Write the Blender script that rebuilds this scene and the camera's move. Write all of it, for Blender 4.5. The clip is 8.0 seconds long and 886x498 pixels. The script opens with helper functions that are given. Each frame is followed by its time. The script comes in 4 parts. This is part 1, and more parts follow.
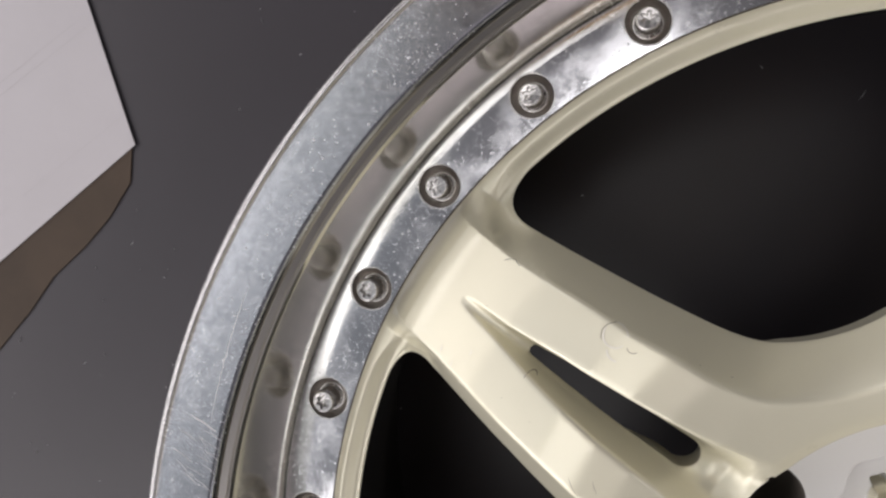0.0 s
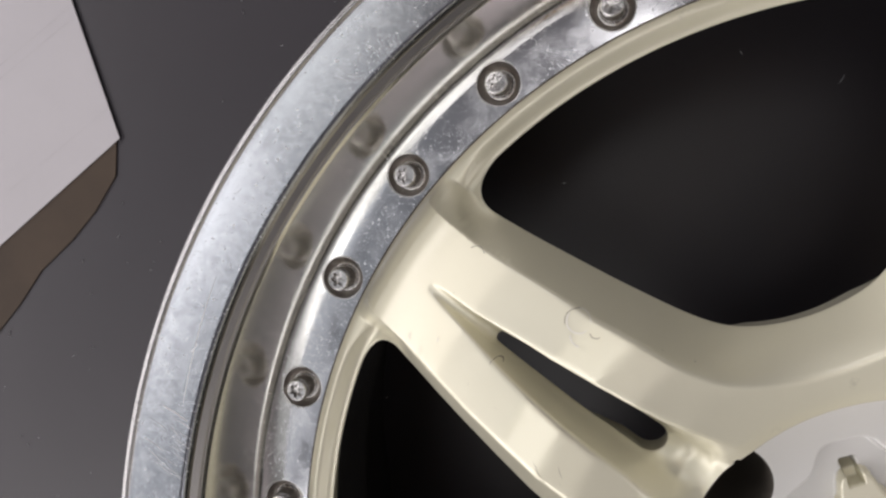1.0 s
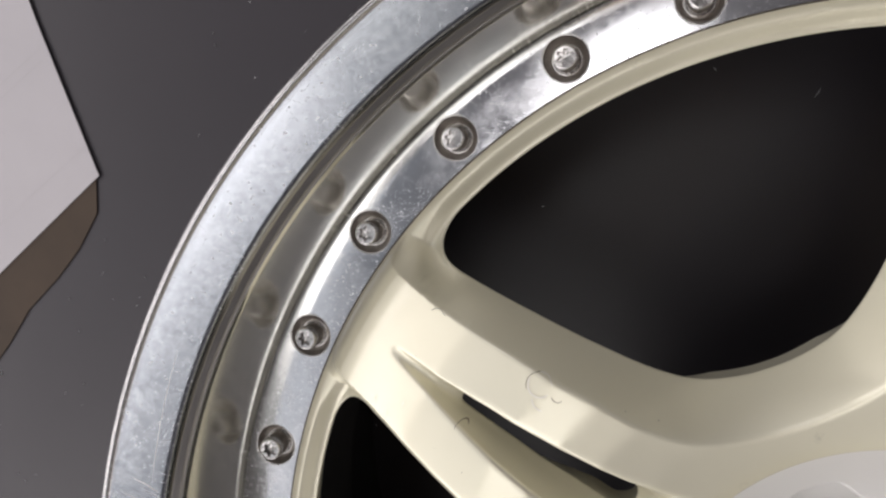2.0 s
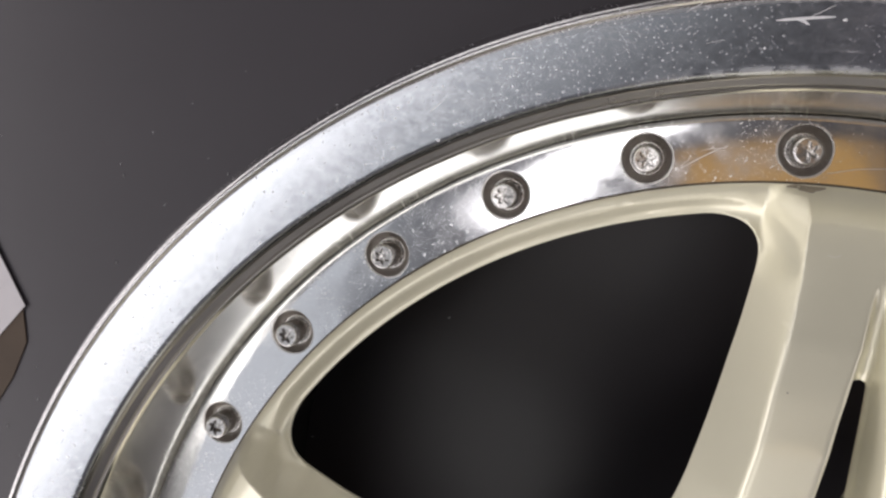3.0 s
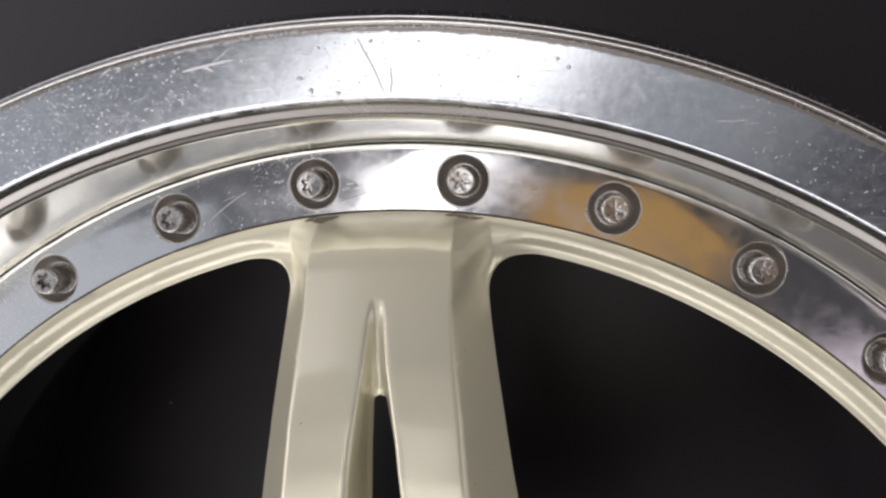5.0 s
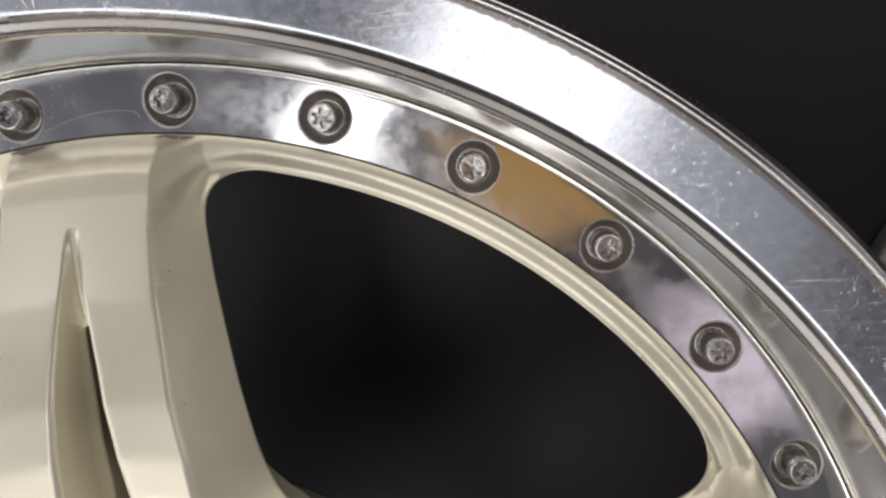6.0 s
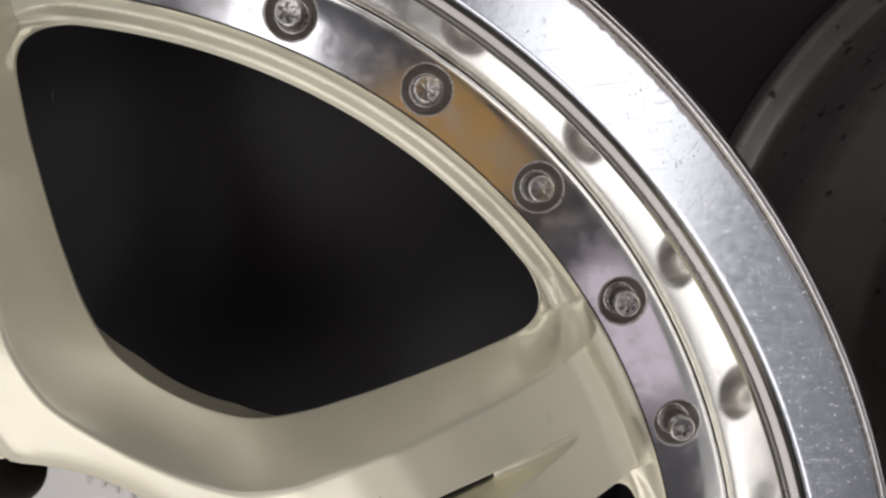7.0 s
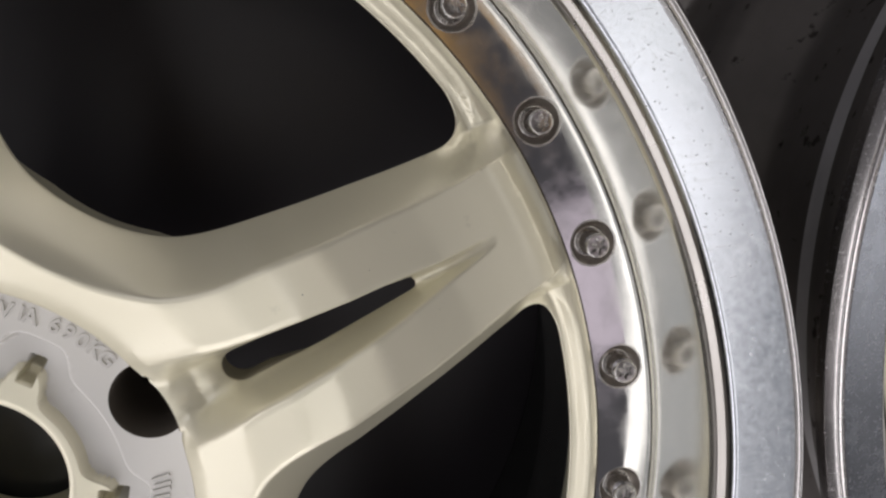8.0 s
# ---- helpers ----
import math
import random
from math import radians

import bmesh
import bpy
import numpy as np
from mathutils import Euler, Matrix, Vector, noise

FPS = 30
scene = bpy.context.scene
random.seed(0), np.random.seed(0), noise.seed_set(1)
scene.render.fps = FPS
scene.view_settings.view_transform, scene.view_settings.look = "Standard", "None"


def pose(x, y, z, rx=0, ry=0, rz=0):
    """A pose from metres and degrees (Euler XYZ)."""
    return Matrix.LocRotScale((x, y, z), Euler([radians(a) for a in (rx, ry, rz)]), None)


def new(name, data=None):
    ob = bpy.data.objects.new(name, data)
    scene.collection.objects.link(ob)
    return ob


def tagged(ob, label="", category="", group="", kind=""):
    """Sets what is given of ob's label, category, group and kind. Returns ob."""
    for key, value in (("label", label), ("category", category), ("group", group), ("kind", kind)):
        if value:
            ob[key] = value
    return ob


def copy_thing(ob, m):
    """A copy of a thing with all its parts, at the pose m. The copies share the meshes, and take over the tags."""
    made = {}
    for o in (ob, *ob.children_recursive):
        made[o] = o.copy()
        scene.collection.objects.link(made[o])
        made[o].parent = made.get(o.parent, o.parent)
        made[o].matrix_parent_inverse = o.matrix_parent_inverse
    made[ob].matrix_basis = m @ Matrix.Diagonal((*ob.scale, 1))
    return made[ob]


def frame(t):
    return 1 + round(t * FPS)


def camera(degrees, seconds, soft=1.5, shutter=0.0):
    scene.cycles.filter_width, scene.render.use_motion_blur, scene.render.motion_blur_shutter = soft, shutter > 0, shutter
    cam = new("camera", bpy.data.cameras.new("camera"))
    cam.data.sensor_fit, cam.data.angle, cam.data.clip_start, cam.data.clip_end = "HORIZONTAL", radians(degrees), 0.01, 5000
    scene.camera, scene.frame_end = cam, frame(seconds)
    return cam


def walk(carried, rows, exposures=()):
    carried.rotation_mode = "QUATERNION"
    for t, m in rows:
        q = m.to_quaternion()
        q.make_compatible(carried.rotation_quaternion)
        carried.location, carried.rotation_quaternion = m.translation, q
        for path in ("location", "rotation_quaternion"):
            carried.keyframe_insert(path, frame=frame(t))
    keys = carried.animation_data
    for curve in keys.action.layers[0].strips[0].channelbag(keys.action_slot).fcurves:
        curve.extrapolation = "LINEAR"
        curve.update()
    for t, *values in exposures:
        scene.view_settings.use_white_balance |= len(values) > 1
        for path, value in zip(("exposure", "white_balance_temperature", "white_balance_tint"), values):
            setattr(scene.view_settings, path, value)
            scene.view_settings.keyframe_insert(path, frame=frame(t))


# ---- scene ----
cam = camera(55.78, 8.0, soft=2.4)
walk(cam, [
    (0.0, pose(-0.1198, 0.0962, 0.4360, -4.04, 12.87, 16.53)),
    (0.3, pose(-0.1157, 0.0970, 0.4375, -4.47, 12.84, 16.87)),
    (0.5, pose(-0.1127, 0.0971, 0.4396, -4.52, 12.88, 16.22)),
    (0.8, pose(-0.1107, 0.0995, 0.4364, -4.79, 13.23, 16.09)),
    (1.0, pose(-0.1089, 0.0986, 0.4347, -4.83, 13.10, 15.82)),
    (1.2, pose(-0.1069, 0.0998, 0.4337, -4.91, 13.24, 15.49)),
    (2.3, pose(-0.0957, 0.1489, 0.4259, -7.24, 13.52, 12.19)),
    (2.5, pose(-0.0863, 0.1690, 0.4245, -7.47, 13.81, 11.35)),
    (2.8, pose(-0.0720, 0.1834, 0.4173, -7.05, 13.63, 9.58)),
    (3.0, pose(-0.0600, 0.1922, 0.4129, -7.54, 13.96, 8.79)),
    (3.2, pose(-0.0505, 0.1937, 0.4098, -6.47, 13.22, 7.91)),
    (3.5, pose(-0.0324, 0.1957, 0.4061, -5.17, 11.96, 6.41)),
    (3.8, pose(-0.0159, 0.1980, 0.4012, -5.10, 11.16, 4.97)),
    (4.0, pose(-0.0072, 0.1978, 0.4022, -5.10, 10.53, 3.97)),
    (4.2, pose(-0.0019, 0.2009, 0.4016, -5.66, 9.38, 2.85)),
    (5.3, pose(0.0565, 0.1942, 0.3959, -4.92, 4.24, -2.82)),
    (5.5, pose(0.0676, 0.1926, 0.3940, -6.24, 2.83, -3.59)),
    (5.8, pose(0.0868, 0.1858, 0.3920, -7.82, 2.02, -4.98)),
    (6.0, pose(0.0974, 0.1841, 0.3925, -9.28, 1.55, -5.65)),
    (6.2, pose(0.1043, 0.1756, 0.3936, -9.23, 0.67, -6.31)),
    (6.5, pose(0.1109, 0.1671, 0.3973, -9.73, -0.81, -6.77)),
    (6.8, pose(0.1179, 0.1526, 0.4021, -9.18, -2.48, -7.37)),
    (7.0, pose(0.1203, 0.1397, 0.4026, -8.95, -3.58, -7.40)),
    (7.2, pose(0.1215, 0.1271, 0.4044, -8.80, -4.44, -7.81)),
    (7.5, pose(0.1203, 0.1140, 0.4075, -9.04, -6.07, -8.20)),
    (7.6, pose(0.1195, 0.1110, 0.4081, -9.01, -6.45, -8.20)),
    (8.0, pose(0.1168, 0.0946, 0.4141, -9.96, -8.41, -8.37)),
], exposures=[(0.0, 0.40), (1.2, 0.38), (3.0, 0.41), (4.2, 0.22), (5.5, 0.19), (6.5, 0.02), (8.0, -0.08)])

# ---- world, lamps, exposure ----
world = bpy.data.worlds.new("world")
scene.world = world
world.use_nodes = True
wbg = world.node_tree.nodes["Background"]
wbg.inputs[0].default_value = (0.9, 0.95, 1.0, 1)
wbg.inputs[1].default_value = 0.02

CEIL, DROP = 2.45, 0.30


def panel_light(x, y, z, sx, sy, rot, watts, colour, up=False):
    """One face of a flat panel lamp added out of view, shining down or up."""
    data = bpy.data.lights.new("panel_light", "AREA")
    data.shape, data.size, data.size_y = "RECTANGLE", sx, sy
    data.energy, data.color = watts, colour
    ob = new("panel_light", data)
    ob.matrix_world = pose(x, y, z, 180 if up else 0, 0, rot)
    return ob


# Panels added out of view, placed to suit the metal's reflections and the fill.
# x, y, size, size, turn, watts down, watts up, colour
LAMPS = [
    (-0.26, 0.17, 0.22, 0.65, -28, 1.35, 1.0, (1.0, 0.965, 0.97)),
    (-1.31, -0.55, 1.00, 1.40, 0, 1.6, 4.0, (0.88, 0.94, 1.0)),
    # pink and amber: stand-ins for coloured things that the polished metal mirrors
    (0.80, -0.49, 0.42, 0.44, 15, 0.38, 0.0, (1.0, 0.85, 0.93)),
    (0.29, 0.06, 0.46, 0.42, 22, 0.185, 0.0, (1.0, 0.50, 0.02)),
    # added fill light from the south-west, no known source
    (-1.30, -1.95, 1.60, 0.80, 0, 16.0, 0.0, (1.0, 0.95, 0.94)),
    (-0.40, -0.90, 0.36, 1.10, -30, 3.6, 0.5, (1.0, 0.965, 0.96)),
    (-0.03, -1.00, 0.26, 1.25, -30, 0.34, 0.0, (0.93, 0.965, 1.0)),
    (-0.05, -0.26, 0.26, 0.34, -10, 0.56, 0.0, (1.0, 0.98, 0.95)),
    # added fill light from the north-west, for the spokes and floor glare
    (-1.45, 1.55, 1.60, 1.10, 0, 9.0, 0.0, (0.96, 0.94, 1.0)),
]
for x, y, sx, sy, rot, down, up, colour in LAMPS:
    panel_light(x, y, CEIL - DROP - 0.027, sx, sy, rot, down, colour)
    if up:
        panel_light(x, y, CEIL - DROP + 0.027, sx, sy, rot, up, colour, True)

# Side fill added out of view to brighten spokes, facets and floor.
# x, y, z, width, height, turn, watts
FILL_LIGHTS = [(2.44, 0.20, 1.35, 2.2, 0.8, 90, 9.0), (-1.0, -2.44, 1.35, 2.6, 1.0, 0, 26.0), (-2.44, -0.50, 1.35, 2.8, 1.0, -90, 30.0)]
for x, y, z, sx, sy, turn, watts in FILL_LIGHTS:
    data = bpy.data.lights.new("wall_light", "AREA")
    data.shape, data.size, data.size_y = "RECTANGLE", sx, sy
    data.energy, data.color = watts, (1.0, 0.95, 0.965)
    new("wall_light", data).matrix_world = pose(x, y, z, 90, 0, turn)


# ---- materials ----
def mat(name):
    m = bpy.data.materials.new(name)
    m.use_nodes = True
    nt = m.node_tree
    return m, nt, nt.nodes["Principled BSDF"]


def node(nt, kind, **inputs):
    n = nt.nodes.new(kind)
    for k, v in inputs.items():
        n.inputs[k.replace("_", " ")].default_value = v
    return n


def noise_tex(nt, scale, detail=4.0, rough=0.55, stretch=None):
    co = nt.nodes.new("ShaderNodeTexCoord")
    n = node(nt, "ShaderNodeTexNoise", Scale=scale, Detail=detail, Roughness=rough)
    if stretch:
        mp = nt.nodes.new("ShaderNodeMapping")
        mp.inputs["Scale"].default_value = stretch
        nt.links.new(co.outputs["Object"], mp.inputs["Vector"])
        nt.links.new(mp.outputs[0], n.inputs["Vector"])
    else:
        nt.links.new(co.outputs["Object"], n.inputs["Vector"])
    return n.outputs["Fac"]


def ramp(nt, fac, stops):
    r = nt.nodes.new("ShaderNodeValToRGB")
    els = r.color_ramp.elements
    while len(els) < len(stops):
        els.new(0.5)
    for e, (p, c) in zip(els, stops):
        e.position = p
        e.color = (*c, 1) if len(c) == 3 else c
    nt.links.new(fac, r.inputs[0])
    return r.outputs[0]


def grey(v):
    return (v, v, v)


def mix(nt, fac, a, b):
    m = nt.nodes.new("ShaderNodeMix")
    m.data_type = "RGBA"
    for sock, v in ((m.inputs[0], fac), (m.inputs[6], a), (m.inputs[7], b)):
        if isinstance(v, (int, float)):
            sock.default_value = v
        elif isinstance(v, tuple):
            sock.default_value = (*v, 1)
        else:
            nt.links.new(v, sock)
    return m.outputs[2]


def bump(nt, bsdf, fac, strength, dist):
    b = node(nt, "ShaderNodeBump", Strength=strength, Distance=dist)
    nt.links.new(fac, b.inputs["Height"])
    nt.links.new(b.outputs[0], bsdf.inputs["Normal"])
    return b


def math_node(nt, op, a, b=None, clamp=False):
    n = nt.nodes.new("ShaderNodeMath")
    n.operation, n.use_clamp = op, clamp
    for sock, v in zip(n.inputs, (a, b)):
        if v is None:
            continue
        if isinstance(v, (int, float)):
            sock.default_value = v
        else:
            nt.links.new(v, sock)
    return n.outputs[0]


def band(nt, value, lo, hi):
    """0 at lo and 1 at hi, clamped."""
    n = nt.nodes.new("ShaderNodeMapRange")
    n.inputs[1].default_value, n.inputs[2].default_value = lo, hi
    nt.links.new(value, n.inputs[0])
    return n.outputs[0]


def polished(name, base, rough_lo, rough_hi, speck=0.0, haze=0.0, spots=1.0, one_sided=False):
    """Polished aluminium with oxidised spots, smears, a patchy haze and fine relief."""
    m, nt, b = mat(name)
    b.inputs["Metallic"].default_value = 1.0
    big = noise_tex(nt, 26, 5)
    fine = noise_tex(nt, 620, 3)
    coarse = ramp(nt, noise_tex(nt, 850, 2, 0.6), [(0.63, grey(0)), (0.71, grey(0.42 * spots))])
    small = ramp(nt, noise_tex(nt, 1900, 2, 0.5), [(0.64, grey(0)), (0.70, grey(0.5 * spots))])
    area = ramp(nt, noise_tex(nt, 30, 4, 0.6), [(0.36, grey(0.10)), (0.58, grey(1))])
    if one_sided:
        sep = nt.nodes.new("ShaderNodeSeparateXYZ")
        nt.links.new(nt.nodes.new("ShaderNodeTexCoord").outputs["Object"], sep.inputs[0])
        area = math_node(nt, "MULTIPLY", area, math_node(nt, "MAXIMUM", band(nt, sep.outputs["X"], 0.05, -0.03), 0.3))
    spot = nt.nodes.new("ShaderNodeMath")
    spot.operation = "MULTIPLY"
    both = nt.nodes.new("ShaderNodeMath")
    both.operation = "MAXIMUM"
    nt.links.new(coarse, both.inputs[0])
    nt.links.new(small, both.inputs[1])
    nt.links.new(both.outputs[0], spot.inputs[0])
    nt.links.new(area, spot.inputs[1])
    col = mix(nt, big, tuple(0.86 * c for c in base), base)
    col = mix(nt, spot.outputs[0], col, (0.93, 0.93, 0.95))
    nt.links.new(col, b.inputs["Base Color"])
    r1 = ramp(nt, big, [(0.3, grey(rough_lo)), (0.7, grey(rough_hi))])
    if haze:
        patch = ramp(nt, noise_tex(nt, 75, 7, 0.72), [(0.42, grey(0)), (0.68, grey(1))])
        r1 = mix(nt, patch, r1, grey(haze))
    r2 = mix(nt, spot.outputs[0], r1, grey(0.55 if speck else 0.3))
    nt.links.new(r2, b.inputs["Roughness"])
    bump(nt, b, fine, 0.02 + 0.05 * speck, 0.00008)
    return m


M_RING = polished("polished_ring", (0.76, 0.765, 0.79), 0.05, 0.09, 0.4, 0.22, 1.25, True)
# The warm tint puts the cream spokes' reflection into the metal's colour.
M_WALL = polished("polished_wall", (0.88, 0.86, 0.775), 0.13, 0.20, 0.0, 0.0, 0.15)
M_WALL.node_tree.nodes["Principled BSDF"].inputs["Metallic"].default_value = 0.90


def scratches(nt, turn, along, across, lo, hi):
    co = nt.nodes.new("ShaderNodeTexCoord")
    mp = nt.nodes.new("ShaderNodeMapping")
    mp.inputs["Rotation"].default_value = (0, 0, radians(turn))
    mp.inputs["Scale"].default_value = (along, across, 1)
    nt.links.new(co.outputs["Object"], mp.inputs["Vector"])
    n = node(nt, "ShaderNodeTexNoise", Scale=1.0, Detail=2.0, Roughness=0.5)
    nt.links.new(mp.outputs[0], n.inputs["Vector"])
    return band(nt, n.outputs["Fac"], lo, hi)


def lip_metal():
    """Polished lip: hazed, pitted, scratched, with chipped rims."""
    m, nt, b = mat("polished_lip")
    co = nt.nodes.new("ShaderNodeTexCoord")
    flat = nt.nodes.new("ShaderNodeVectorMath")
    flat.operation = "MULTIPLY"
    flat.inputs[1].default_value = (1, 1, 0)
    nt.links.new(co.outputs["Object"], flat.inputs[0])
    ln = nt.nodes.new("ShaderNodeVectorMath")
    ln.operation = "LENGTH"
    nt.links.new(flat.outputs[0], ln.inputs[0])
    r = ln.outputs["Value"]
    sep = nt.nodes.new("ShaderNodeSeparateXYZ")
    nt.links.new(co.outputs["Object"], sep.inputs[0])
    jag = math_node(nt, "MULTIPLY", math_node(nt, "SUBTRACT", noise_tex(nt, 420, 5, 0.7), 0.5), 0.0016)
    rj = math_node(nt, "ADD", r, jag)
    worn = band(nt, sep.outputs["Y"], 0.150, 0.200)          # the most knocked stretch
    worn = math_node(nt, "MULTIPLY", worn, band(nt, sep.outputs["X"], -0.085, -0.035))
    worn = math_node(nt, "MULTIPLY", worn, band(nt, sep.outputs["X"], 0.080, 0.040))
    worn = math_node(nt, "MAXIMUM", worn, 0.05)
    edge = math_node(nt, "MAXIMUM", band(nt, rj, 0.2154, 0.2146), band(nt, rj, 0.2281, 0.2288))
    flake = math_node(nt, "MULTIPLY", band(nt, noise_tex(nt, 330, 3, 0.6), 0.66, 0.71), math_node(nt, "MAXIMUM", band(nt, r, 0.2175, 0.2150), band(nt, r, 0.2260, 0.2285)))
    chip = math_node(nt, "MULTIPLY", edge, band(nt, noise_tex(nt, 120, 4, 0.7), 0.40, 0.55))
    chip = math_node(nt, "MULTIPLY", math_node(nt, "MULTIPLY", math_node(nt, "MAXIMUM", chip, flake), worn), 0.42)
    pits = math_node(nt, "MULTIPLY", band(nt, noise_tex(nt, 1500, 2, 0.6), 0.62, 0.72), band(nt, noise_tex(nt, 22, 3), 0.36, 0.60))
    dots = math_node(nt, "MULTIPLY", band(nt, noise_tex(nt, 780, 2, 0.55), 0.67, 0.71), band(nt, noise_tex(nt, 16, 3), 0.40, 0.55))
    pits = math_node(nt, "MAXIMUM", pits, dots)
    pits = math_node(nt, "MULTIPLY", pits, math_node(nt, "MAXIMUM", band(nt, sep.outputs["X"], 0.16, -0.06), 0.5))
    pits = math_node(nt, "MULTIPLY", pits, 0.62)
    area = band(nt, noise_tex(nt, 30, 2), 0.50, 0.60)
    sc = math_node(nt, "MAXIMUM", scratches(nt, 35, 60, 2600, 0.64, 0.72), scratches(nt, -62, 50, 2900, 0.64, 0.73))
    sc = math_node(nt, "MULTIPLY", sc, math_node(nt, "MULTIPLY", area, 0.22))
    fine = scratches(nt, 12, 40, 2600, 0.68, 0.74)
    mark = math_node(nt, "MAXIMUM", math_node(nt, "MAXIMUM", chip, pits), math_node(nt, "MAXIMUM", sc, math_node(nt, "MULTIPLY", fine, 0.13)))
    big = noise_tex(nt, 60, 7, 0.72)
    big = band(nt, big, 0.3, 0.7)
    col = mix(nt, big, (0.45, 0.473, 0.512), (0.50, 0.521, 0.557))
    grain = band(nt, noise_tex(nt, 420, 4, 0.75), 0.35, 0.65)
    col = mix(nt, grain, mix(nt, 0.24, col, (0.20, 0.21, 0.23)), col)
    col = mix(nt, mark, col, (0.86, 0.86, 0.87))
    soiled = math_node(nt, "MULTIPLY", band(nt, sep.outputs["Y"], 0.04, 0.14), band(nt, sep.outputs["X"], -0.10, 0.02))
    soil = math_node(nt, "MULTIPLY", band(nt, rj, 0.2278, 0.2283), math_node(nt, "MAXIMUM", math_node(nt, "MULTIPLY", soiled, 0.8), 0.06))
    col = mix(nt, soil, col, (0.12, 0.092, 0.066))
    nt.links.new(col, b.inputs["Base Color"])
    dull = math_node(nt, "ADD", math_node(nt, "MULTIPLY", mark, 0.55), soil, True)
    nt.links.new(math_node(nt, "SUBTRACT", 1.0, dull), b.inputs["Metallic"])
    rough = mix(nt, big, grey(0.13), grey(0.142))
    rough = mix(nt, math_node(nt, "MULTIPLY", grain, 0.4), rough, grey(0.28))
    rough = mix(nt, mark, rough, grey(0.62))
    nt.links.new(rough, b.inputs["Roughness"])
    tan = nt.nodes.new("ShaderNodeTangent")
    tan.direction_type, tan.axis = "RADIAL", "Z"
    nt.links.new(tan.outputs[0], b.inputs["Tangent"])
    b.inputs["Anisotropic"].default_value = 0.6
    b.inputs["Anisotropic Rotation"].default_value = 0.25
    bump(nt, b, math_node(nt, "ADD", mark, math_node(nt, "MULTIPLY", noise_tex(nt, 700, 2), 0.25)), 0.25, 0.0001)
    return m


M_LIP = lip_metal()
M_EDGE = polished("lip_edge_metal", (0.66, 0.645, 0.64), 0.14, 0.26, 0.3)
M_BEAD = polished("satin_bead", (0.40, 0.385, 0.365), 0.24, 0.36, 0.2, 0.0, 0.1)
M_BOLT = polished("bolt_steel", (0.58, 0.565, 0.55), 0.16, 0.28, 0.3)
M_OXIDE = polished("oxidised_rim", (0.66, 0.65, 0.64), 0.20, 0.34, 0.5)
M_POCKET = polished("pocket_metal", (0.50, 0.465, 0.43), 0.34, 0.52, 0.6)


def paint(name, base, rough):
    m, nt, b = mat(name)
    big = noise_tex(nt, 18, 5)
    dirt = ramp(nt, noise_tex(nt, 60, 6, 0.7), [(0.66, grey(0)), (0.82, grey(1))])
    col = mix(nt, big, tuple(0.93 * c for c in base), base)
    col = mix(nt, dirt, col, tuple(0.66 * c for c in base))
    nt.links.new(col, b.inputs["Base Color"])
    nt.links.new(ramp(nt, big, [(0.3, grey(rough * 0.85)), (0.7, grey(rough * 1.2))]), b.inputs["Roughness"])
    b.inputs["Coat Weight"].default_value = 0.55
    b.inputs["Coat Roughness"].default_value = 0.12
    bump(nt, b, noise_tex(nt, 260, 2), 0.05, 0.0006)
    return m


M_CREAM = paint("cream_paint", (0.80, 0.764, 0.603), 0.40)
M_CREAM.node_tree.nodes["Principled BSDF"].inputs["Metallic"].default_value = 0.42
M_HUB = paint("silver_cast", (0.72, 0.71, 0.685), 0.40)
M_LETTER = paint("cast_letters", (0.60, 0.59, 0.57), 0.45)


def plain(name, base, rough, metal=0.0, var=0.25, scale=40.0, bump_d=0.0006, bump_s=0.15):
    m, nt, b = mat(name)
    f = noise_tex(nt, scale, 6, 0.6)
    nt.links.new(mix(nt, f, tuple((1 - var) * c for c in base), tuple((1 + var) * c for c in base)), b.inputs["Base Color"])
    b.inputs["Roughness"].default_value = rough
    b.inputs["Metallic"].default_value = metal
    bump(nt, b, noise_tex(nt, scale * 6, 3), bump_s, bump_d)
    return m


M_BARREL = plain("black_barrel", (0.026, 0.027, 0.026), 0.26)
M_OUTER = plain("barrel_outside", (0.42, 0.40, 0.37), 0.35, 1.0, 0.35, 30)
M_BOSS = plain("hub_boss", (0.42, 0.39, 0.33), 0.55)
M_FLOOR = plain("dark_floor", (0.0250, 0.0205, 0.0252), 0.42, 0.0, 0.2, 9)
M_FLOOR.node_tree.nodes["Principled BSDF"].inputs["Specular IOR Level"].default_value = 0.52
M_CARD = plain("white_card", (0.465, 0.442, 0.456), 0.6, 0.0, 0.08, 12)
M_KRAFT = plain("brown_board", (0.052, 0.034, 0.021), 0.8, 0.0, 0.6, 16)
# unseen walls, their grey set for the amount of bounced light
M_BOUNCE_WALL = plain("wall_paint", (0.40, 0.395, 0.40), 0.8, 0.0, 0.08, 3)
M_CEIL = plain("ceiling_paint", (0.30, 0.30, 0.31), 0.85, 0.0, 0.06, 3)
M_FIBRE = plain("dust", (0.55, 0.55, 0.56), 0.8)
M_JOINT = plain("joint_dirt", (0.075, 0.06, 0.045), 0.7, 0.0, 0.5, 120)
M_HOLE = plain("dark_hole", (0.10, 0.088, 0.075), 0.5)


# ---- mesh helpers ----
def mesh_of(name, verts, faces, material, smooth=True):
    me = bpy.data.meshes.new(name)
    me.from_pydata([tuple(v) for v in verts], [], faces)
    me.materials.append(material)
    me.polygons.foreach_set("use_smooth", [smooth] * len(me.polygons))
    me.update()
    return me


def part(name, me, parent, label=""):
    ob = new(name, me)
    ob.parent = parent
    return tagged(ob, label)


